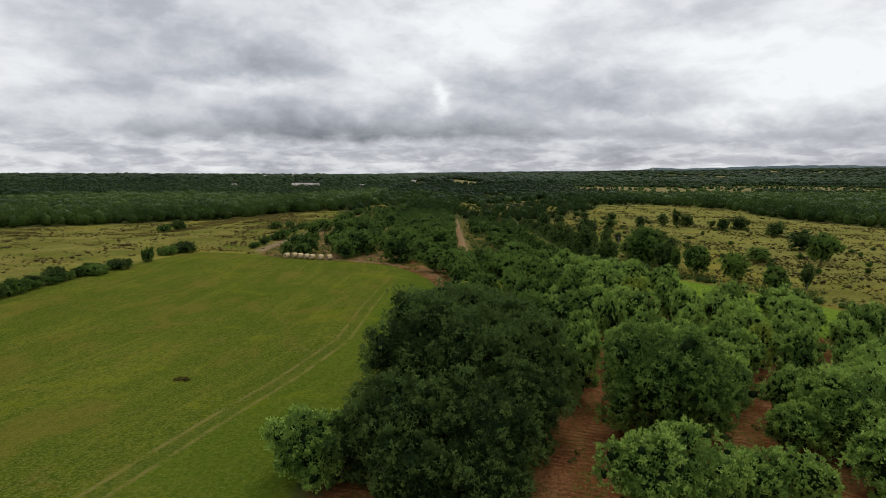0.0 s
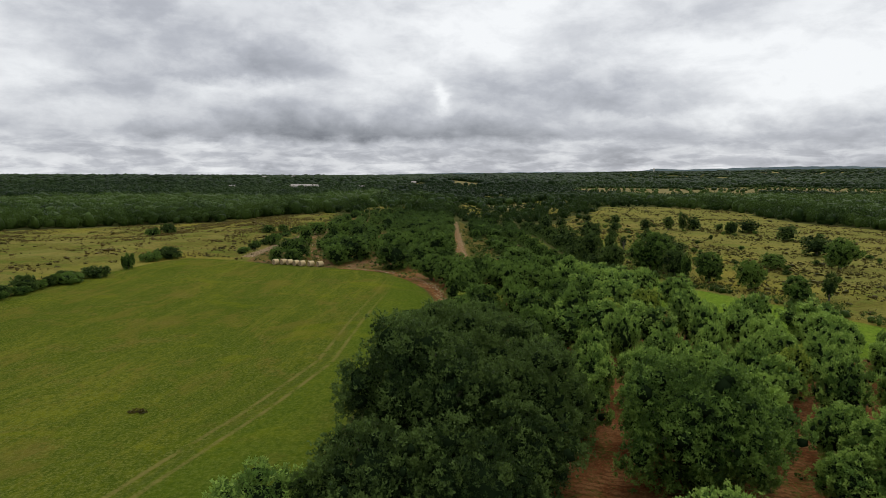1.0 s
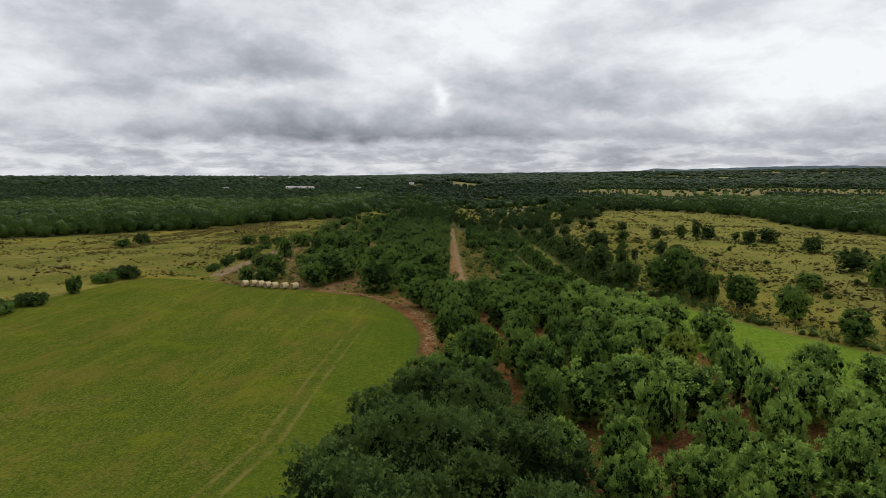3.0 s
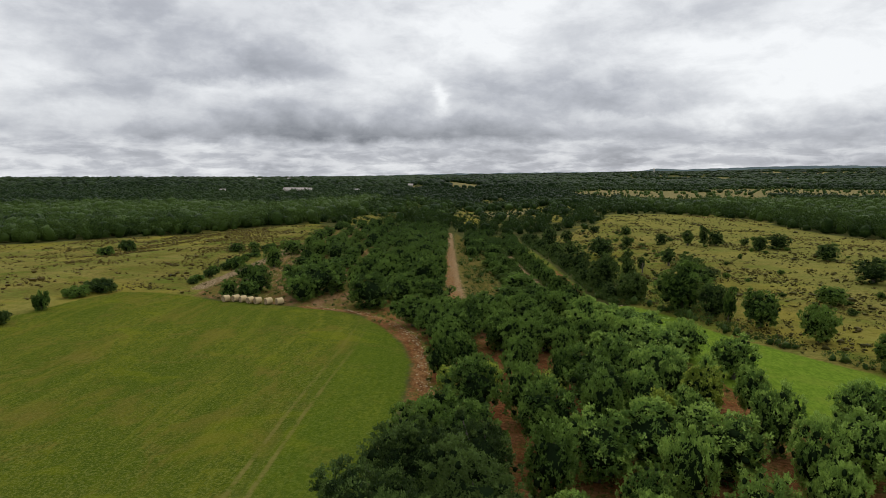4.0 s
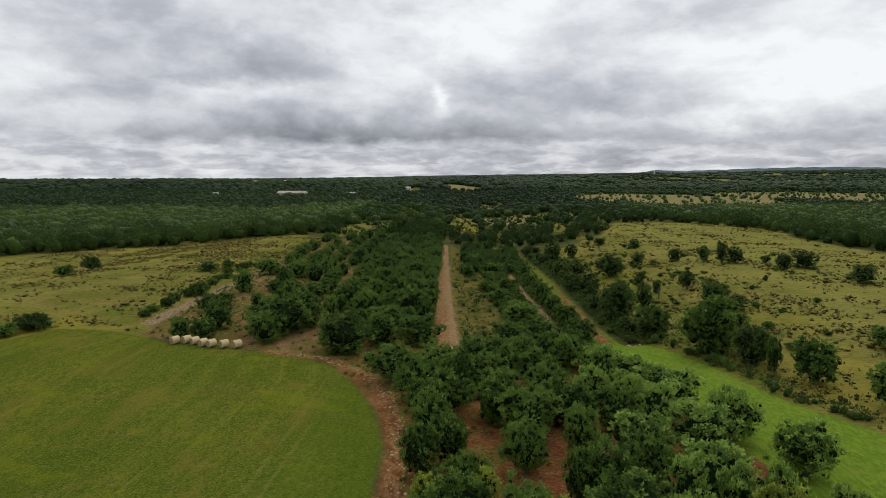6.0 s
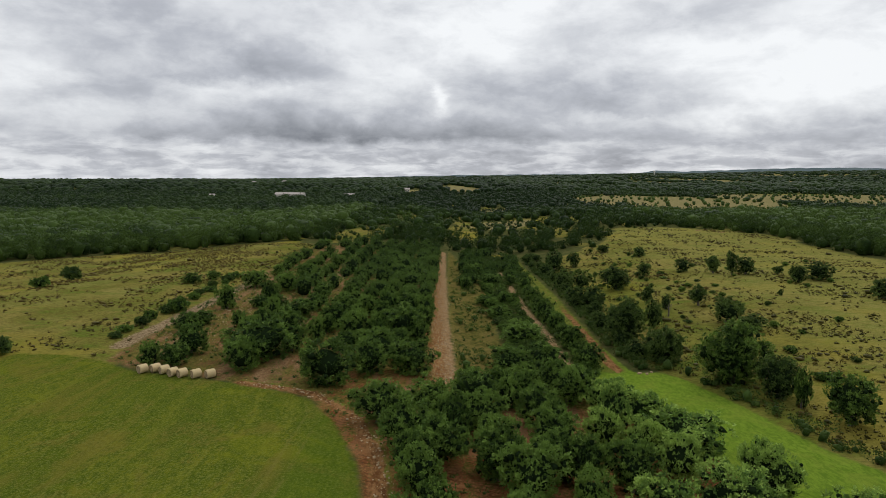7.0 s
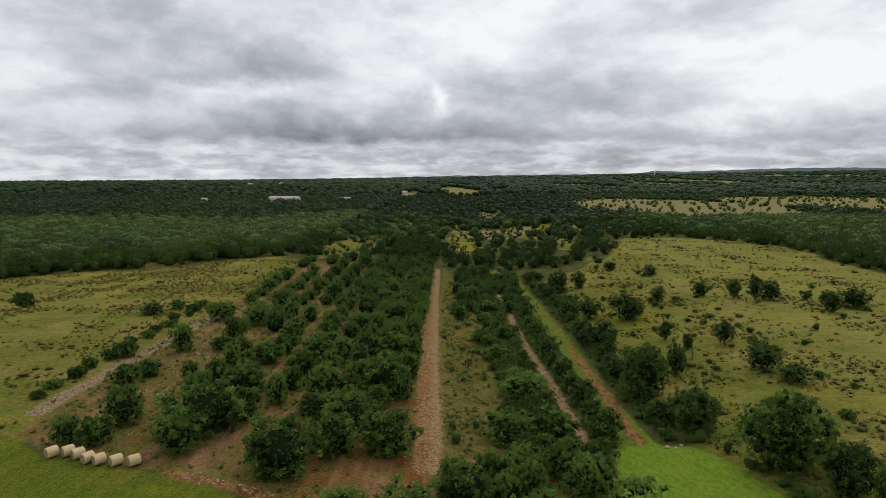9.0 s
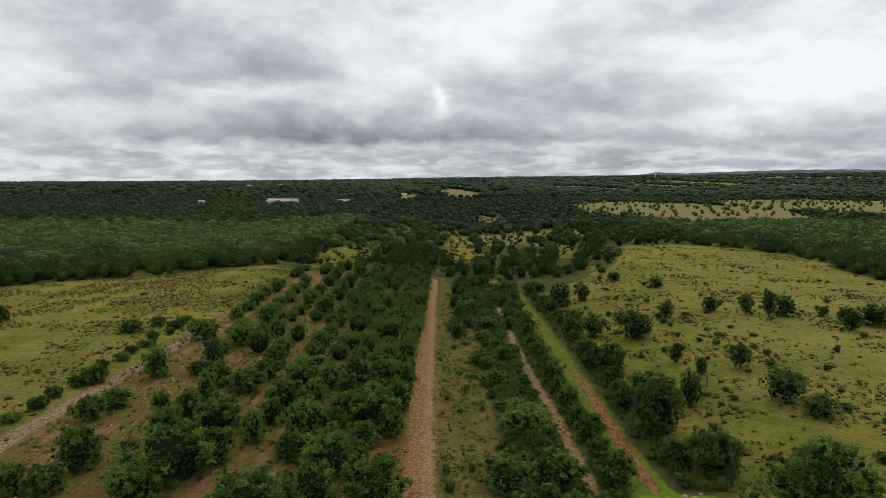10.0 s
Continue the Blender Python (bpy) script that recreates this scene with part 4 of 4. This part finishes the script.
for col_x, y0, step, r0, miss in ((-43.5, 196, 6.5, 1.7, 0.3), (-36, 200, 6.0, 1.8, 0.25), (-29.5, 162, 6.2, 1.7, 0.3), (-24, 186, 5.6, 2.0, 0.2), (-18.3, 162, 5.4, 2.1, 0.15),
                                  (-13.6, 153, 5.2, 1.9, 0.15), (-9.5, 160, 4.9, 1.9, 0.12), (-5.6, 158, 4.8, 2.0, 0.10), (-1.9, 156, 4.8, 1.7, 0.08)):
    y = y0
    while y < 304:
        x = col_x - (y - 150) * 0.022 + rng.uniform(-0.7, 0.7)
        if free(x, y, 2.9) and rng.random() > miss:
            taken.append((x, y))
            spot = (x, y, r0 * rng.uniform(0.7, 1.25), rng.uniform(2.4, 4.7) * (0.8 if col_x < -30 else 1.0))
            if y < 196:
                row_oak.plant(*spot, "oaks in the orchard rows")
            else:
                far_rows.append(spot)
        y += step * rng.uniform(0.85, 1.2)
for k in range(90):
    x, y = rng.uniform(2, 22), rng.uniform(225, 302)
    if free(x, y, 3.6) and abs(x - (17.5 - (y - 235) * 0.03)) > 1.4 and x > 4:
        taken.append((x, y))
        far_rows.append((x, y, rng.uniform(1.5, 2.4), rng.uniform(2.6, 4.2)))
for k in range(60):
    y = rng.uniform(158, 296)
    x = rng.uniform(31.4, 37) - (y - 160) * 0.03
    if free(x, y, 3.0):
        taken.append((x, y))
        holm.plant(x, y, rng.uniform(1.2, 2.2), rng.uniform(2.0, 4.0), "oaks along the grassy lane", "low dark green oak scrub beside a lane")
for y in np.arange(162, 222, 4.6):
    x = -52.2 - (y - 160) * 0.03 + rng.uniform(-0.8, 0.8)
    bushes.plant(x, float(y), rng.uniform(1.0, 1.9), rng.uniform(1.0, 1.8), "bushes along the stony track", "low green bush beside a stony track")
for y in np.arange(90, 124, 2.6):
    bushes.plant(-70.3 + rng.uniform(-0.8, 0.8), float(y), rng.uniform(1.2, 2.1), rng.uniform(1.0, 2.0), "bushes along the meadow")
for k in range(260):
    y = rng.uniform(153, 262)
    x = rng.uniform(12.5, 26.5) - (y - 152) * 0.035
    off = abs(x - (22.2 - (y - 152) * 0.052))
    if free(x, y, 2.3) and off > 1.9 and x < 27.2 - (y - 157) * 0.04 - 2.6:
        taken.append((x, y))
        shrub.plant(x, y, rng.uniform(0.9, 1.7), rng.uniform(1.0, 2.3), "shrubs along the stony path")
for k in range(130):
    x, y = (rng.uniform(38, 112), rng.uniform(128, 262)) if k < 70 else (rng.uniform(34, 66), rng.uniform(200, 330))
    if inside(np.array([x]), np.array([y]), PASTURE_R)[0] > 2 and free(x, y, 3.5):
        taken.append((x, y))
        shrub.plant(x, y, rng.uniform(0.5, 1.1), rng.uniform(0.5, 1.3), "low shrubs in the dry pasture", "low dark green shrub in dry pasture")
for nursery in (lime_oak, near_oak, mid_oak, shade_oak, row_oak, holm, thin, bushes, shrub):
    nursery.finish()


# ---- woods, scrub and stones, past counting ----
def clumps(name, label, category, x, y, r, h, leaves, size, level, mat, seed, sink=0.1, per=5, body_size=1.0):
    """Many crowns or tufts in one mesh: uneven bodies with leaf sprays standing out of them."""
    rng = np.random.RandomState(seed)
    n = len(x)
    bv, bf = ICO[level]
    z = height(x, y)
    bend, phase = rng.normal(0, 2.6, (2, n, 3)), rng.uniform(0, 6.28, (2, n))
    if body_size >= 0.8:
        wob = 1 + 0.12 * sum(np.sin(bend[q] @ bv.T + phase[q][:, None]) for q in (0, 1))[..., None] + rng.normal(0, 0.05, (n, len(bv), 1))
    else:
        wob = rng.uniform(0.45, 1.30, (n, len(bv), 1))
    body = bv[None] * wob
    body[..., 2] = np.sign(body[..., 2]) * np.abs(body[..., 2]) ** 0.8
    body[..., 2] = body[..., 2] * 0.5 + 0.5
    scale = np.stack([r, r * rng.uniform(0.85, 1.15, n), h], 1)
    base = np.stack([x, y, z - sink * h], 1)
    v = (body * scale[:, None] * np.array([body_size, body_size, 0.5 + 0.5 * body_size]) + base[:, None]).reshape(-1, 3)
    f = (bf[None] + (np.arange(n) * len(bv))[:, None, None]).reshape(-1, 3)
    # left and right flanks take a lighter tone, sunlight painted into the crowns
    tones = np.repeat(np.clip(0.48 + 0.22 * roll(x * 0.9, y * 0.9) + 0.30 * roll(x * 0.13, y * 0.5) + np.where(((x < -62) | (x > 115)) & (y > 150), 0.42, 0) + rng.normal(0, 0.16, n), 0, 1), len(bv))
    faces = [f]
    if leaves:
        own = np.repeat(np.arange(n), leaves)
        d = unit(rng.normal(size=(n * leaves, 3)) + np.array([0, 0, 0.35]))
        d[:, 2] = np.abs(d[:, 2]) * np.where(rng.uniform(size=len(d)) < 0.8, 1, -0.6)
        lump = sum(np.sin((d * bend[q][own]).sum(1) + phase[q][own]) for q in (0, 1))
        p = d * rng.uniform(0.78, 1.16, (len(d), 1)) * (1 + (0.20 if body_size < 0.75 else 0.13) * lump)[:, None]
        p[:, 2] = p[:, 2] * 0.5 + 0.5
        at = p * scale[own] + base[own]
        lv, lf = rosettes(rng, at, d + np.array([0, 0, 0.5]), per, 1.0)
        mid_l = np.repeat(at, 3 * per, axis=0)
        lv = mid_l + (lv - mid_l) * size
        faces.append(lf + len(v))
        v = np.concatenate([v, lv])
        tones = np.concatenate([tones, np.repeat(tones[:: len(bv)][own], 3 * per)])
    # bodies under many sprays take the core's painted shade colour
    me = fast_mesh(name, v, faces, [mat, CORE_SHADE], index=np.repeat([1 if leaves > 100 else 0, 0], [len(f), sum(len(q) for q in faces) - len(f)]))
    a = me.attributes.new("tone", "FLOAT", "POINT")
    a.data.foreach_set("value", tones.astype(np.float32))
    return tagged(new(name, me), label, category, kind="stuff")


def jittered(rng, x0, x1, y0, y1, step):
    xs, ys = np.meshgrid(np.arange(x0, x1, step), np.arange(y0, y1, step))
    x, y = xs.ravel(), ys.ravel()
    return x + rng.uniform(-0.45, 0.45, x.shape) * step, y + rng.uniform(-0.45, 0.45, x.shape) * step


def wooded(x, y):
    """Where woods stand: all land beyond the meadows, the orchard and the clearings."""
    ok = (inside(x, y, PASTURE_R) < -1.5) & (inside(x, y, PASTURE_L) < -1.5) & (clear(x, y) < -1)
    ok &= (y > 305 - 0.0 * x) | (x < -70) | (x > 128)
    ok &= inside(x, y, MEADOW) < -4
    return ok


rs = np.random.RandomState(21)
x, y, r, h = np.array(far_rows).T
clumps("orchard_trees", "far rows of small round green orchard oaks", "trees", x, y, r, h, 110, 0.32, 1, ROWS_GREEN, 14, per=6, body_size=0.85)
x, y = jittered(rs, -330, 330, 190, 520, 5.8)
ok = wooded(x, y) & (np.abs(x) < 0.95 * (y - 20) + 40) & ~((x > 60) & (x < 128) & (y < 262))
x, y = x[ok], y[ok]
sparse = smooth(-0.2, 0.6, roll(x * 2.1, y * 2.1)) * ((x > -50) & (x < 130))
ok = rs.uniform(size=x.shape) > 0.55 * sparse
x, y = x[ok], y[ok]
big = np.where(x < -60, 1.25, 1.0)
centre = (np.abs(x - 32) < 95) & (y < 480)
ok = ~(centre & (rs.uniform(size=x.shape) < 0.30 + 0.4 * smooth(0.4, 0.7, roll(x * 1.7, y * 1.7))))
x, y, big, centre = x[ok], y[ok], big[ok], centre[ok]
r = rs.uniform(2.3, 3.9, x.shape) * big * np.where(centre, rs.uniform(0.5, 1.05, x.shape), 1.0)
front = (np.maximum(inside(x, y, PASTURE_L), inside(x, y, PASTURE_R)) > -26) | ((np.abs(x - 30) < 90) & (y < 360))
clumps("woodland_edge", "dense dark green oak wood edging the pasture", "woodland", x[front], y[front], r[front], (r * rs.uniform(1.2, 2.3, x.shape))[front], 100, 0.48, 1, WOODS, 13, per=5, body_size=0.66)
x, y, r = x[~front], y[~front], r[~front]
clumps("woodland", "dense green oak woodland behind the pasture", "woodland", x, y, r, r * rs.uniform(1.25, 1.9, x.shape), 30, 0.66, 2, WOODS, 3, per=3, body_size=0.86)
x, y = jittered(rs, -860, 860, 520, 1000, 8.6)
ok = wooded(x, y) & (np.abs(x) < 0.80 * y - 20)
x, y = x[ok], y[ok]
ok = rs.uniform(size=x.shape) > 0.4 * smooth(0.1, 0.7, roll(x, y))
x, y = x[ok], y[ok]
r = rs.uniform(2.0, 4.6, x.shape)
clumps("woodland", "far green oak woodland with small clearings", "woodland", x, y, r, (2.0 + r * rs.uniform(0.6, 1.2, x.shape)) * np.where(x < -60, 1.25, 0.85), 6, 1.2, 1, CANOPY, 4, per=3, body_size=0.88)
# the far plain, thinning with distance
dist = 1000 * (4.7 ** rs.uniform(0, 1, 13000))
bear = rs.uniform(-0.80, 0.80, 13000)
x, y = bear * dist, dist
ok = (clear(x, y) < -2) & (rs.uniform(size=x.shape) > 0.45 * smooth(0.2, 0.7, roll(x / 2.5, y / 4)))
x, y = x[ok], y[ok]
r = y * rs.uniform(0.003, 0.0065, x.shape)
clumps("woodland", "distant dark green woods reaching the horizon", "woodland", x, y, r, (3.0 + np.minimum(r, 7)) * rs.uniform(0.7, 1.2, x.shape), 0, 1.0, 1, CANOPY, 5)
# scattered trees in the far dry fields
x, y = jittered(rs, 120, 580, 600, 1000, 13)
ok = (clear(x, y) > 3) & (rs.uniform(size=x.shape) < 0.42)
x, y = x[ok], y[ok]
r = rs.uniform(0.9, 2.0, x.shape)
clumps("young_trees", "small green trees dotted over far dry fields", "trees", x, y, r, r * 2, 8, 0.6, 1, WOODS, 6)

# shrubs scattered over the open land beyond the orchard
x, y = jittered(rs, -75, 130, 300, 620, 4.2)
open_land = np.maximum(clear(x, y), 5 * (roll(x * 1.7, y * 1.7) - 0.60))
ok = (open_land > 0) & (inside(x, y, PASTURE_R) < 0) & (inside(x, y, PASTURE_L) < 0) & (rs.uniform(size=x.shape) < 0.42)
x, y = x[ok], y[ok]
r = 0.5 + rs.gamma(1.6, 0.42, x.shape)
clumps("shrubs", "dark green shrubs scattered over open dry land", "shrubs", x, y, r, r * rs.uniform(0.8, 1.7, x.shape), 22, 0.34, 1, WOODS, 15, per=4, body_size=0.7)

# low heath tufts on both pastures
x, y = jittered(rs, -230, 165, 80, 392, 1.3)
p_l, p_r = inside(x, y, PASTURE_L), inside(x, y, PASTURE_R)
dense = smooth(-0.1, 0.9, roll(x * 2.2, y * 5.0) + 0.5 * roll(x * 7, y * 9)) * 0.9 + 0.04
ok = ((p_l > 1) | (p_r > 1)) & (rs.uniform(size=x.shape) < dense * np.where(p_r > 0, 1.5, 1.3)) & (inside(x, y, MEADOW) < -0.6) & (inside(x, y, FIELD) < -1) & (np.abs(x) < 0.85 * y + 30)
x, y = x[ok], y[ok]
r = 0.16 + rs.gamma(1.5, 0.17, x.shape)
clumps("heath", "low olive-brown heath tufts on dry pasture", "heath", x, y, r, r * rs.uniform(0.4, 0.85, x.shape), 5, 0.18, 1, SCRUB, 7, per=3, body_size=0.62)
# undergrowth between path and lane, and along the green field
x, y = jittered(rs, 2, 62, 88, 302, 1.5)
lane = reach(x, y, LANE)[0]
ok = (((x > 12.5) & (x < 26) & (y > 152) & (reach(x, y, PATH_R)[0] > 1.1) & (lane > 2.2)) | ((lane > 2.6) & (lane < 6) & (x > 27) & (y > 158))) & (rs.uniform(size=x.shape) < 0.5)
ok |= (inside(x, y, FIELD) < -0.6) & (inside(x, y, FIELD) > -2.4) & (inside(x, y, PASTURE_R) > -2.5) & (rs.uniform(size=x.shape) < 0.8)
ok |= (inside(x, y, STRIP) > 1) & (rs.uniform(size=x.shape) < 0.07)
x, y = x[ok], y[ok]
r = rs.uniform(0.5, 1.3, x.shape) * np.where(x > 31, 1.15, 1.0)
clumps("undergrowth", "low green brambles and scrub along path and lane", "undergrowth", x, y, r, r * rs.uniform(0.9, 1.9, x.shape), 34, 0.19, 1, BRAMBLE, 8, body_size=0.5)
# weeds on the orchard's earth and at the foot of the near oaks
x, y = jittered(rs, -50, 42, 34, 260, 1.3)
ok = ((inside(x, y, SOIL) > 0.5) | ((inside(x, y, STRIP) > 0.3) & (rs.uniform(size=x.shape) < 0.6))) & (reach(x, y, TRACK)[0] > 1.9) & (rs.uniform(size=x.shape) < np.where((x < -8) | (y > 150), 0.62, 0.16) * (0.4 + smooth(-0.3, 0.6, roll(x * 4, y * 4))))
x, y = x[ok], y[ok]
r = 0.1 + rs.gamma(2.0, 0.09, x.shape)
clumps("weeds", "small green weeds on stony red earth", "weeds", x, y, r, r * rs.uniform(0.6, 1.1, x.shape), 8, 0.16, 1, BRAMBLE, 9, per=4, body_size=0.6)


def stones():
    rng = np.random.RandomState(17)
    xs, ys = [], []
    for line, half, count in ((TRACK, 1.9, 1700), (PATH_R, 0.8, 500), (PATH_L, 1.6, 600), (RED, 1.0, 400), ([(-40, 158), (-41, 225)], 7.0, 900), ([(-28, 150), (-30, 215)], 6.0, 700)):
        a, b = segments(line)
        length = np.linalg.norm(b - a, axis=1)
        k = rng.choice(len(a), count, p=length / length.sum())
        p = a[k] + (b - a)[k] * rng.uniform(0, 1, (count, 1))
        d = unit((b - a)[k])
        off = rng.normal(0, 0.55, count) * half
        xs.append(p[:, 0] - d[:, 1] * off)
        ys.append(p[:, 1] + d[:, 0] * off)
    x, y = np.concatenate(xs), np.concatenate(ys)
    bv, bf = ICO[1]
    n = len(x)
    s = rng.gamma(2.2, 0.028, n) + 0.035
    v = bv[None] * rng.uniform(0.6, 1.2, (n, len(bv), 1)) * (s[:, None] * np.array([1, 1, 0.6]))[:, None]
    v = v + np.stack([x, y, height(x, y) + 0.02], 1)[:, None]
    f = (bf[None] + (np.arange(n) * len(bv))[:, None, None]).reshape(-1, 3)
    tagged(new("stones", fast_mesh("stones", v.reshape(-1, 3), [f], [STONE])), "pale limestone rubble strewn along red earth tracks", "stones", kind="stuff")


stones()


# ---- hay bales at the meadow's end ----
def bale_mesh(kind):
    """A round bale lying along x, 1.22 m across and 1.2 m long, its shoulders rounded and its coils uneven."""
    rng = np.random.RandomState(2)
    sides, R, L = 40, 0.60, 0.6
    if kind == "roll":
        prof = [(-L, R - 0.10), (-L + 0.03, R - 0.04), (-L + 0.09, R)] + [(-L + 0.09 + (2 * L - 0.18) * k / 8, R + 0.012 * (-1) ** k) for k in range(1, 8)] + [(L - 0.09, R), (L - 0.03, R - 0.04), (L, R - 0.10)]
    else:
        prof = [(0.0, 0.0), (0.012, R * 0.22), (-0.01, R * 0.42), (0.014, R * 0.62), (-0.006, R - 0.10)]
    t = np.arange(sides) * 6.28318 / sides
    wob = 1 + 0.012 * rng.normal(size=sides)
    sag = np.where(np.sin(t) < -0.8, 0.97, 1.0)
    v = np.concatenate([np.stack([np.full(sides, px), pr * wob * np.cos(t), pr * wob * sag * np.sin(t)], 1) for px, pr in prof])
    k = np.arange(sides)
    f = np.concatenate([np.stack([i * sides + k, i * sides + (k + 1) % sides, (i + 1) * sides + (k + 1) % sides, (i + 1) * sides + k], 1) for i in range(len(prof) - 1)])
    return fast_mesh(kind, v, [f], [STRAW if kind == "roll" else STRAW_END], True)


bale = new("hay_bale")
bale.empty_display_size = 0.3
part("roll", bale_mesh("roll"), bale)
face_mesh = bale_mesh("end_face")
for sx in (-1, 1):
    end = part("end_face", face_mesh, bale, "brown coiled hay end")
    end.matrix_basis = Matrix.LocRotScale((sx * 0.6, 0, 0), Euler((0, 0, 0 if sx > 0 else math.pi)), None)
tagged(bale, "round pale straw-coloured hay bale on the meadow's edge", "hay bale", "hay bales in a row")
SPOTS = rows("-38.6 144.0 58; -37.0 144.4 54; -35.5 143.8 50; -33.9 142.9 60; -32.5 142.6 54; -30.6 142.5 50; -28.7 142.6 47")
poses = [pose(x, y, float(height(x, y)) + 0.58, 0, 0, a) for x, y, a in SPOTS]
for m in poses[1:]:
    copy_thing(bale, m)
bale.matrix_basis = poses[0]


# ---- far buildings ----
def building(name, label, x, y, length, depth, eaves, ridge, turn, windows):
    root = new(name)
    z = float(height(x, y))
    root.matrix_basis = pose(x, y, z, 0, 0, turn)
    a, b = length / 2, depth / 2
    v = [(-a, -b, -1), (a, -b, -1), (a, b, -1), (-a, b, -1), (-a, -b, eaves), (a, -b, eaves), (a, b, eaves), (-a, b, eaves), (-a, 0, ridge), (a, 0, ridge)]
    wall = bpy.data.meshes.new("wall")
    wall.from_pydata(v, [], [(0, 1, 5, 4), (2, 3, 7, 6), (1, 2, 6, 9, 5), (3, 0, 4, 8, 7)])
    wall.materials.append(PLASTER)
    part("wall", wall, root)
    o, t = 0.4, 0.25
    slope = (ridge - eaves) / b
    rv = []
    for dz_ in (0.05, 0.05 + t):
        rv += [(-a - o, -b - o, eaves - slope * o + dz_), (a + o, -b - o, eaves - slope * o + dz_), (-a - o, 0, ridge + dz_), (a + o, 0, ridge + dz_), (-a - o, b + o, eaves - slope * o + dz_), (a + o, b + o, eaves - slope * o + dz_)]
    roof = bpy.data.meshes.new("roof")
    roof.from_pydata(rv, [], [(6, 7, 9, 8), (8, 9, 11, 10), (0, 2, 3, 1), (2, 4, 5, 3), (0, 1, 7, 6), (5, 4, 10, 11), (0, 6, 8, 2), (2, 8, 10, 4), (1, 3, 9, 7), (3, 5, 11, 9)])
    roof.materials.append(ROOF)
    part("roof", roof, root)
    wm = bpy.data.meshes.new("window")
    wm.from_pydata([(-0.7, -0.04, -0.6), (0.7, -0.04, -0.6), (0.7, -0.04, 0.6), (-0.7, -0.04, 0.6), (-0.7, 0.1, -0.6), (0.7, 0.1, -0.6), (0.7, 0.1, 0.6), (-0.7, 0.1, 0.6)], [],
                   [(0, 1, 2, 3), (0, 4, 5, 1), (1, 5, 6, 2), (2, 6, 7, 3), (3, 7, 4, 0)])
    wm.materials.append(GLASS)
    for k in range(windows):
        win = part("window", wm, root)
        win.matrix_basis = pose(-a + (k + 0.5) * length / windows, -b, eaves * 0.55)
    return tagged(root, label, "building")


building("farm_building", "long pale farm building with a low roof among woods", -210, 846, 36, 12, 4.6, 7.0, -4, 9)
building("farm_building", "pale low shed beside a wood", -147, 893, 18, 9, 3.6, 5.2, 3, 4)
building("house", "small pale house among dense woods", -288, 795, 6, 5, 5.5, 7.0, 12, 2)
building("house", "small pale house among far woods", -445, 1420, 9, 7, 7, 9, 20, 2)
building("house", "small pale house among far woods", -400, 1500, 10, 7, 7, 9, -15, 2)
building("house", "small pale house beside a far field", -76, 985, 7, 6, 4, 5.5, 5, 2)


def water_tower(x, y):
    root = new("water_tower")
    root.matrix_basis = pose(x, y, float(height(x, y)))
    prof = [(2.8, -2), (2.3, 6), (2.2, 18), (4.6, 22), (4.8, 26), (0.1, 27.5)]
    sides = 20
    t = np.arange(sides) * 6.28318 / sides
    v = np.concatenate([np.stack([r * np.cos(t), r * np.sin(t), np.full(sides, z)], 1) for r, z in prof])
    k = np.arange(sides)
    f = np.concatenate([np.stack([i * sides + k, i * sides + (k + 1) % sides, (i + 1) * sides + (k + 1) % sides, (i + 1) * sides + k], 1) for i in range(len(prof) - 1)])
    part("shaft", fast_mesh("shaft", v[: 3 * sides], [f[: 2 * sides]], [PLASTER], True), root)
    part("tank", fast_mesh("tank", v[2 * sides:], [f[2 * sides:] - 2 * sides], [PLASTER], True), root)
    return tagged(root, "white water tower on a far hill", "tower")


water_tower(965, 3290)


# ---- small things ----
def dead_tree(x, y):
    root = new("dead_tree")
    root.matrix_basis = pose(x, y, float(height(x, y)) - 0.05)
    v, f = tube([(0, 0, 0), (0.06, 0, 1.1), (0.0, 0.1, 2.1), (0.15, 0.1, 2.9)], [0.17, 0.13, 0.09, 0.03], 7)
    part("trunk", fast_mesh("trunk", v, [f], [BARK], True), root)
    for a, z0, ln in ((0.3, 1.2, 1.2), (2.3, 1.5, 1.0), (4.2, 1.0, 0.9), (5.4, 1.9, 0.8)):
        v, f = tube([(0.03, 0, z0), (0.4 * ln * math.cos(a), 0.4 * ln * math.sin(a), z0 + 0.35 * ln), (0.75 * ln * math.cos(a + 0.3), 0.75 * ln * math.sin(a + 0.3), z0 + ln)], [0.07, 0.05, 0.015], 5)
        part("branch", fast_mesh("branch", v, [f], [BARK], True), root)
    return tagged(root, "bare dead grey tree in the dry pasture", "tree")


dead_tree(46.5, 188.0)


def boulder(x, y, size, seed):
    bv, bf = ICO[2]
    rng = np.random.RandomState(seed)
    v = bv * rng.uniform(0.82, 1.12, (len(bv), 1)) * size * np.array([1.25, 0.9, 0.6])
    ob = new("boulder", fast_mesh("boulder", v, [bf], [STONE], True))
    ob.matrix_basis = pose(x, y, float(height(x, y)) + size * 0.25, 0, 0, seed * 40)
    return tagged(ob, "pale limestone boulder at the green field's corner", "stone", "boulders by the green field")


for x, y, size, seed in ((31.6, 154.6, 0.34, 1), (32.6, 154.2, 0.28, 2), (33.5, 155.0, 0.22, 3)):
    boulder(x, y, size, seed)

clumps("rank_grass", "low tussock of rank grass in the hay meadow", "grass", np.array([-25.6, -25.0, -24.7]), np.array([60.3, 60.6, 60.2]), np.array([0.3, 0.4, 0.25]), np.array([0.07, 0.08, 0.06]), 16, 0.13, 1, SCRUB, 31)
